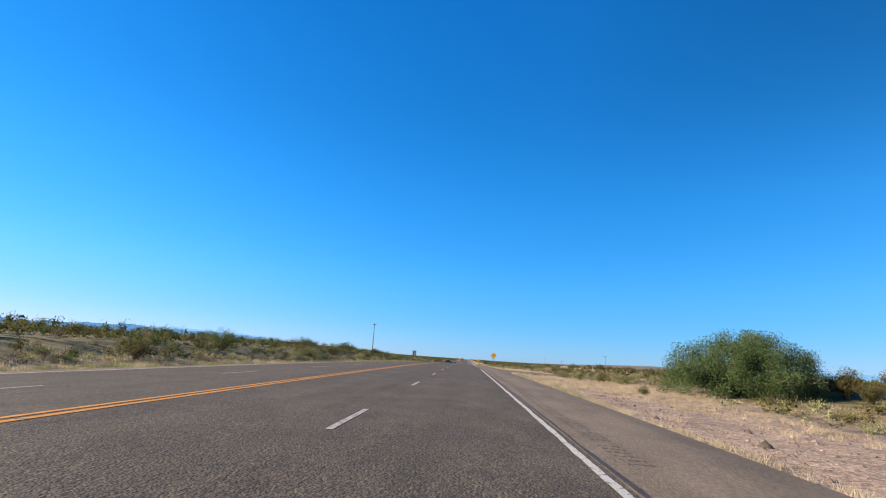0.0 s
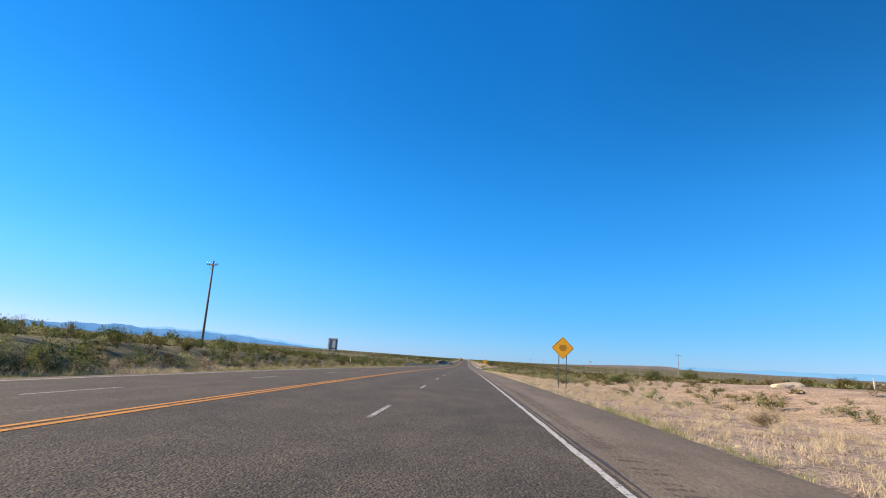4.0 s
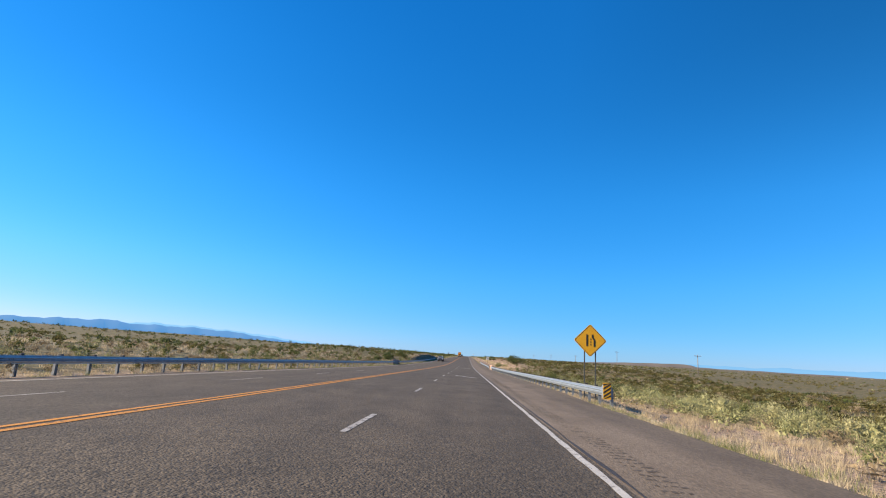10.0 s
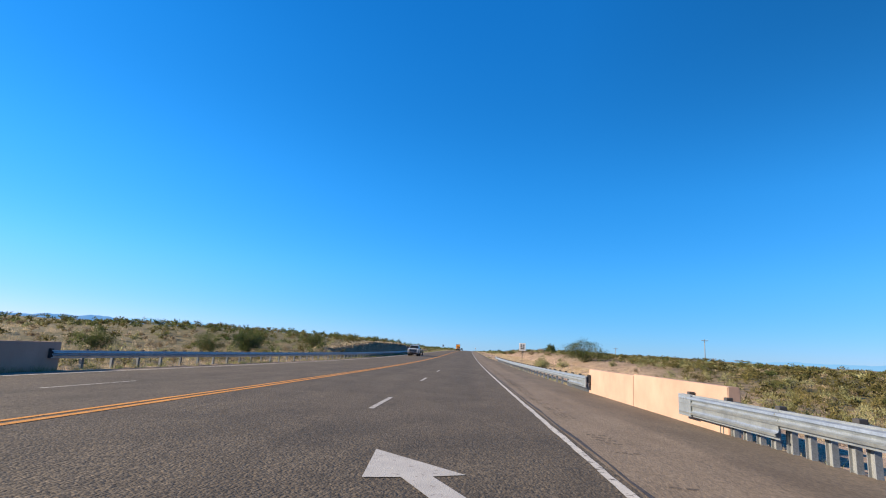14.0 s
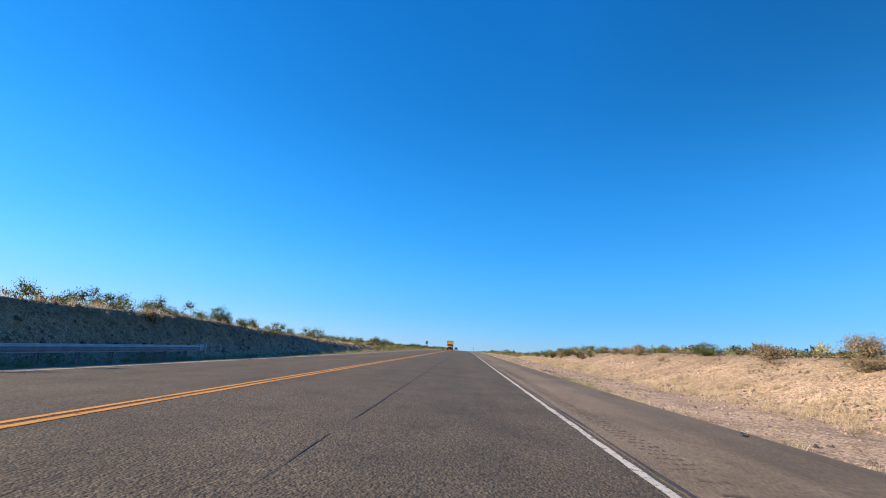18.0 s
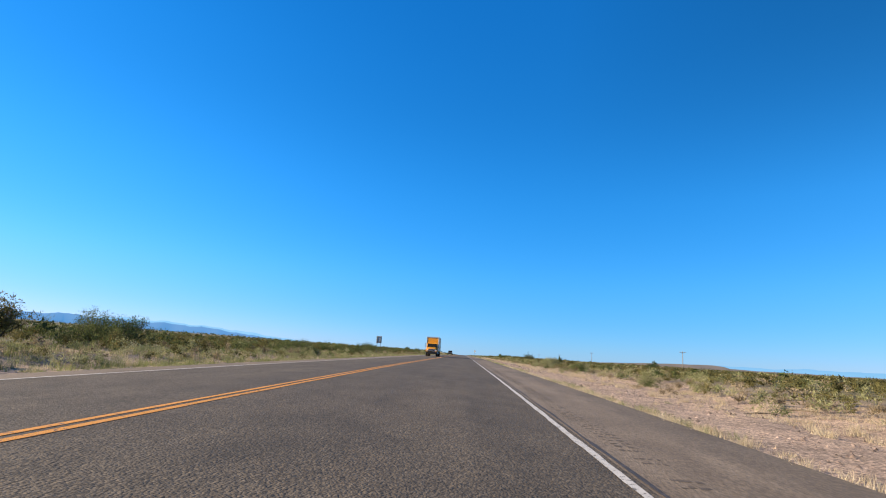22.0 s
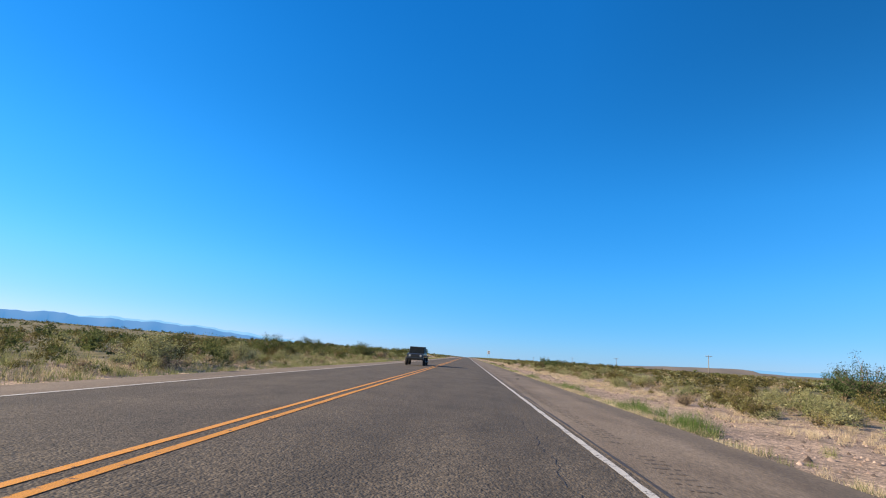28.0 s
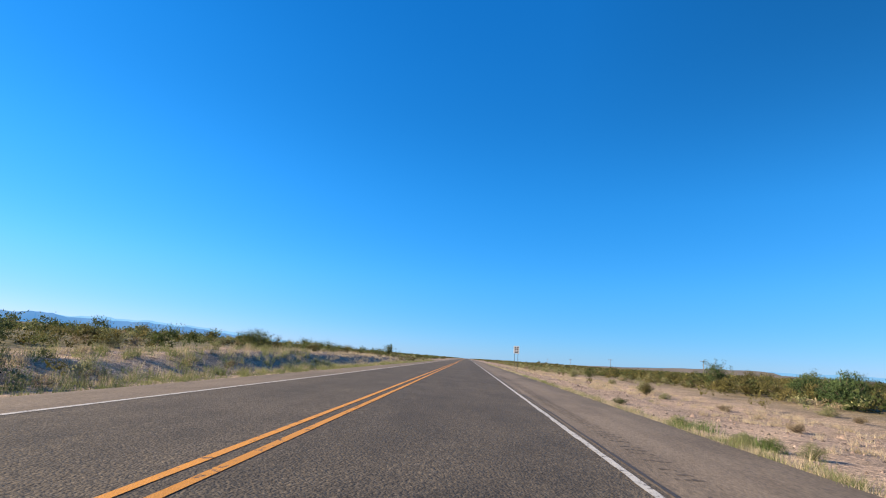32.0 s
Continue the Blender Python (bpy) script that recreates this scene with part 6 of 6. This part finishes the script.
def box_truck(x, y):
    """Local axes: the truck's nose at y = 0, pointing to -y."""
    t = base("box_truck", x, y, float(road_z(x, y + 4)), label="yellow box truck with aluminium-trimmed cargo body on the highway", category="truck")
    part("chassis", box(.9, 10.6, .22, (0, 5.9, .72), .02), CHASSIS, t)
    bump = part("bumper", side_shape([(0, .42), (0, .78), (.12, .86), (.5, .86), (.5, .42)], 2.06, .05), BLACK_PLASTIC, t, "black front bumper")
    part("air_slot", box(1.1, .02, .1, (0, -.005, .55), .005), CHASSIS, bump)
    hood = taper(side_shape([(.14, .82), (.12, 1.2), (.22, 1.42), (.9, 1.6), (1.8, 1.72), (1.8, .82)], 1.72, .12), 1.1, 1.8, .8)
    hood = part("hood", hood, TRUCK_YELLOW, t, smooth=True)
    for s in (-1, 1):
        f = [(.1, .86), (.14, 1.14), (.4, 1.3), (1.0, 1.36), (1.6, 1.28), (1.85, 1.05), (1.85, .86), (1.66, .86)]
        f += [(1.12 + .6 * math.cos(a), .55 + .6 * math.sin(a)) for a in np.linspace(.55, math.pi - .55, 9)] + [(.5, .86)]
        fender = extrude_outline(f, .42, "x")
        fe = part("fender", fender, TRUCK_YELLOW, t)
        fe.location.x = s * .85
        lamp = part("headlamp", panel4([(s * .68 if s > 0 else s * .98, .1, .99), (s * .98 if s > 0 else s * .68, .1, .99),
                                        (s * .95 if s > 0 else s * .7, .15, 1.14), (s * .7 if s > 0 else s * .95, .15, 1.14)], .05), LAMP_CLEAR, t, "clear headlamp")
        lamp.location.y = -.03
        part("turn_lamp", box(.1, .06, .16, (s * 1.03, .14, 1.08), .02), LAMP_AMBER, t, "amber turn lamp")
    g = part("grille", panel4([(-.6, .12, .9), (.6, .12, .9), (.56, .2, 1.38), (-.56, .2, 1.38)], .05), CHROME, t, "chrome grille frame")
    part("grille_opening", panel4([(-.575, .065, .92), (.575, .065, .92), (.535, .14, 1.355), (-.535, .14, 1.355)], .01), BLACK_PLASTIC, g)
    for k in range(6):
        part("grille_bar", box(1.06, .03, .016, (0, .06 + .011 * k, .985 + .062 * k), .005), TRIM_ALU, g)
    cab = taper(side_shape([(1.7, .8), (1.7, 1.66), (2.12, 2.36), (2.3, 2.49), (2.82, 2.52), (2.82, .8)], 2.06, .1), 1.6, 2.52, .88)
    cab = part("cab", cab, TRUCK_YELLOW, t, smooth=False)
    part("windshield", panel4([(-.93, 1.68, 1.68), (.93, 1.68, 1.68), (.83, 2.07, 2.33), (-.83, 2.07, 2.33)], .035), DARK_GLASS, cab, "dark raked windscreen")
    for s in (-1, 1):
        pts = [(s * 1.02, 2.05, 1.68), (s * 1.02, 2.62, 1.68), (s * .935, 2.62, 2.3), (s * .935, 2.26, 2.3)]
        part("side_window", panel4(pts if s < 0 else pts[::-1], .03), DARK_GLASS, cab)
        part("door_seam", box(.012, .012, .9, (s * 1.03, 2.7, 1.3)), CHASSIS, cab)
        part("door_handle", box(.02, .16, .04, (s * 1.035, 2.56, 1.6), .006), BLACK_PLASTIC, cab)
        m = part("mirror", box(.1, .16, .62, (s * 1.3, 2.0, 2.0), .04), CHROME, t, "tall side mirror")
        part("mirror_arm", tube([(s * .98, 2.1, 2.32), (s * 1.3, 2.05, 2.34), (s * 1.3, 2.05, 1.66), (s * 1.0, 2.1, 1.68)], .016, 6), BLACK_PLASTIC, m)
        tank = part("fuel_tank", tube([(s * .93, 2.0, .62), (s * .93, 3.0, .62)], .27, 14), TRIM_ALU, t, smooth=False)
        part("step", box(.3, .8, .05, (s * 1.0, 2.3, .95), .01), TRIM_ALU, tank)
    for k in (-.5, 0, .5):
        part("marker_lamp", box(.1, .05, .05, (k, 2.34, 2.53), .015), LAMP_AMBER, cab)
    y0, y1, zb, zt, hw = 2.95, 11.7, 1.08, 3.6, 1.19
    body = part("cargo_box", box(hw * 2 - .06, y1 - y0 - .06, zt - zb - .06, (0, (y0 + y1) / 2, (zb + zt) / 2)), BOX_YELLOW, t, "yellow cargo box panels")
    for s in (-1, 1):
        part("side_panel", box(.03, y1 - y0 - .12, zt - zb - .1, (s * (hw - .025), (y0 + y1) / 2, (zb + zt) / 2)), BOX_CREAM, body, "cream painted side panel")
        part("corner_post", box(.16, .16, zt - zb, (s * (hw - .08), y0 + .06, (zb + zt) / 2), .05), TRIM_ALU, body)
        part("roof_rail", box(.1, y1 - y0, .14, (s * (hw - .04), (y0 + y1) / 2, zt - .05), .03), TRIM_ALU, body)
        part("lower_rail", box(.08, y1 - y0, .2, (s * (hw - .03), (y0 + y1) / 2, zb + .08), .015), TRIM_ALU, body)
        part("rub_rail", box(.06, y1 - y0 - .2, .09, (s * (hw + .005), (y0 + y1) / 2, zb + .82), .015), TRIM_ALU, body)
        part("mud_flap", box(.5, .03, .55, (s * .95, 8.9, .5), .005), RUBBER, t)
    part("front_cap", box(hw * 2, .18, .2, (0, y0 + .05, zt - .06), .06), TRIM_ALU, body)
    part("roof", box(hw * 2 - .1, y1 - y0, .05, (0, (y0 + y1) / 2, zt), .01), TRIM_ALU, body)
    for s in (-1, 1):
        part("underride_bar", box(.1, .1, .6, (s * .7, y1 - .1, .85), .01), CHASSIS, t)
    part("underride_bar", box(2.2, .1, .12, (0, y1 - .05, .58), .01), CHASSIS, t)
    part("axle", tube([(-.9, 1.12, .5), (.9, 1.12, .5)], .07, 8), CHASSIS, t)
    part("axle", tube([(-.9, 8.0, .5), (.9, 8.0, .5)], .1, 8), CHASSIS, t)
    for s in (-1, 1):
        wheel(t, s * .93, 1.12, .5, .27)
        wheel(t, s * .93, 8.0, .5, .27, .3)
    return t


def pickup(x, y):
    t = base("pickup_truck", x, y, float(road_z(x, y + 3)), label="white crew-cab pickup truck towing a dark frame trailer", category="pickup")
    low = [(0.02, .58), (0, 1.1), (.1, 1.28), (.5, 1.36), (1.6, 1.41), (1.75, 1.4), (4.35, 1.4), (4.4, 1.44), (6.1, 1.44), (6.12, .62), (5.35, .58)]
    low += [(4.85 + .5 * math.cos(a), .5 + .5 * math.sin(a)) for a in np.linspace(.2, math.pi - .2, 9)] + [(4.2, .52), (1.65, .52)]
    low += [(.98 + .5 * math.cos(a), .5 + .5 * math.sin(a)) for a in np.linspace(.2, math.pi - .2, 9)]
    bm = extrude_outline(low, 2.0, "x")
    body = part("body", bm, PICKUP_WHITE, t)
    bev = body.modifiers.new("soft_edges", "BEVEL")
    bev.width, bev.segments, bev.limit_method = .05, 3, "ANGLE"
    cab = taper(side_shape([(1.7, 1.37), (2.45, 1.93), (2.75, 2.0), (4.05, 2.0), (4.36, 1.41), (4.36, 1.37)], 1.88, .05), 1.39, 2.0, .82)
    cab = part("cabin", cab, PICKUP_WHITE, t)
    part("windshield", panel4([(-.85, 1.74, 1.43), (.85, 1.74, 1.43), (.73, 2.42, 1.92), (-.73, 2.42, 1.92)], .02), DARK_GLASS, cab)
    for s in (-1, 1):
        for a, b, c, d in ((2.1, 3.02, 3.02, 2.56), (3.1, 3.95, 3.88, 3.1)):
            pts = [(s * .925, a, 1.47), (s * .925, b, 1.47), (s * .81, c, 1.91), (s * .81, d, 1.91)]
            part("side_window", panel4(pts if s < 0 else pts[::-1], .02), DARK_GLASS, cab)
        for yy in (2.0, 3.06, 4.2):
            part("door_seam", box(.01, .012, .62, (s * 1.003, yy, .98)), CHASSIS, body)
        for yy in (2.9, 3.95):
            part("door_handle", box(.03, .16, .035, (s * 1.01, yy, 1.2), .008), CHROME, body)
        part("mirror", box(.22, .14, .3, (s * 1.16, 2.05, 1.42), .04), BLACK_PLASTIC, t, "black towing mirror")
        part("headlamp", box(.28, .1, .15, (s * .84, .05, 1.14), .03), LAMP_CLEAR, t, "stacked headlamp")
        part("headlamp", box(.28, .1, .13, (s * .84, .03, .97), .03), LAMP_CLEAR, t, "stacked headlamp")
        part("wheel_arch", tube([Vector((s * 1.0, .98 + .53 * math.cos(a), .5 + .53 * math.sin(a))) for a in np.linspace(.1, math.pi - .1, 10)], .04, 6), BLACK_PLASTIC, body)
        part("wheel_arch", tube([Vector((s * 1.0, 4.85 + .53 * math.cos(a), .5 + .53 * math.sin(a))) for a in np.linspace(.1, math.pi - .1, 10)], .04, 6), BLACK_PLASTIC, body)
        part("turn_lamp", box(.28, .06, .07, (s * .84, .04, .84), .02), LAMP_AMBER, t)
        for yy, n in ((.98, "wheel"), (4.85, "wheel")):
            wheel(t, s * .87, yy, .41, .28)
        part("wheel_well", tube([(s * .6, .98, .52), (s * .985, .98, .52)], .48, 16), CHASSIS, body)
        part("wheel_well", tube([(s * .6, 4.85, .52), (s * .985, 4.85, .52)], .48, 16), CHASSIS, body)
    part("bumper", side_shape([(-.08, .5), (-.1, .72), (-.02, .78), (.2, .78), (.2, .5)], 2.04, .03), CHROME, t, "chrome front bumper")
    part("bumper_intake", box(1.1, .02, .14, (0, -.1, .6), .01), BLACK_PLASTIC, t)
    part("hood_bulge", side_shape([(.3, 1.3), (.35, 1.38), (1.55, 1.46), (1.62, 1.38)], 1.0, .03), PICKUP_WHITE, body)
    part("valance", box(1.8, .3, .2, (0, .12, .42), .04), BLACK_PLASTIC, t)
    g = part("grille", box(1.4, .08, .44, (0, .01, 1.03), .03), BLACK_PLASTIC, t, "black grille with chrome bar")
    part("grille_bar", box(1.4, .04, .05, (0, -.04, 1.06), .015), CHROME, g)
    part("grille_bar", box(1.4, .04, .03, (0, -.035, 1.2), .01), CHROME, g)
    part("emblem", box(.2, .03, .08, (0, -.065, 1.06), .02), CHROME, g, "plain chrome emblem")
    part("bed_inside", box(1.7, 1.6, .03, (0, 5.25, 1.3)), CHASSIS, t)
    part("beacon_rack", box(1.1, .1, .08, (0, 3.95, 2.05), .02), SIGN_BACK, t)
    part("cargo_case", box(.5, .4, .25, (-.3, 4.7, 1.45), .03), SIGN_WHITE, t)
    return t


def frame_trailer(x, y):
    t = base("flatbed_trailer", x, y, float(road_z(x, y + 2)), label="black open frame trailer hitched behind the pickup", category="trailer")
    for s in (-1, 1):
        part("frame_rail", box(.1, 4.2, .18, (s * .6, 3.0, .66), .01), CHASSIS, t)
        wheel(t, s * .95, 3.6, .36, .24)
        part("fender", side_shape([(3.0, .72), (3.15, .86), (4.05, .86), (4.2, .72)], .3, .02), CHASSIS, t).location.x = s * .95
        part("stake", box(.06, .06, .5, (s * .8, 4.9, .95), .006), SIGN_WHITE if s < 0 else CHASSIS, t)
    for yy in (1.0, 2.0, 3.0, 4.0, 5.0):
        part("crossbar", box(1.3, .1, .12, (0, yy, .66), .01), CHASSIS, t)
    part("tongue", tube([(-.55, 1.0, .62), (0, -.2, .55), (.55, 1.0, .62)], .05, 6), CHASSIS, t)
    part("toolbox", box(1.0, .5, .4, (0, 1.6, .95), .03), CHASSIS, t)
    part("spare_wheel", tube([(.3, 2.6, .98), (.3, 2.84, .98)], .33, 16), RUBBER, t)
    part("axle", tube([(-.9, 3.6, .36), (.9, 3.6, .36)], .05, 8), CHASSIS, t)
    return t


def jeep(x, y):
    t = base("off_roader", x, y, float(road_z(x, y + 2)), label="dark grey boxy off-road car on the highway", category="car")
    part("body", side_shape([(0, .55), (0, 1.05), (.12, 1.12), (1.35, 1.16), (4.1, 1.16), (4.15, .55)], 1.6, .05), JEEP_DARK, t)
    cab = part("cabin", taper(side_shape([(1.3, 1.12), (1.62, 1.78), (4.0, 1.8), (4.1, 1.12)], 1.55, .05), 1.16, 1.8, .9), BLACK_PLASTIC, t)
    part("windshield", panel4([(-.7, 1.33, 1.18), (.7, 1.33, 1.18), (.66, 1.6, 1.7), (-.66, 1.6, 1.7)], .02), DARK_GLASS, cab)
    part("bumper", box(1.65, .16, .18, (0, -.12, .6), .02), BLACK_PLASTIC, t)
    for s in (-1, 1):
        part("headlamp", tube([(s * .52, -.03, .92), (s * .52, .06, .92)], .1, 12), LAMP_CLEAR, t)
        part("fender", box(.3, .9, .08, (s * .86, .75, .92), .03), BLACK_PLASTIC, t)
        part("fender", box(.3, .9, .08, (s * .86, 3.35, .92), .03), BLACK_PLASTIC, t)
        for yy in (.75, 3.35):
            wheel(t, s * .84, yy, .4, .26)
    for k in range(7):
        part("grille_slot", box(.06, .02, .28, ((k - 3) * .1, -.005, .92), .01), CHASSIS, t)
    return t


box_truck(-7.56, 687.25)
pickup(-11.95, 475.25)
frame_trailer(-11.95, 481.6)
jeep(-6.75, 800.0)
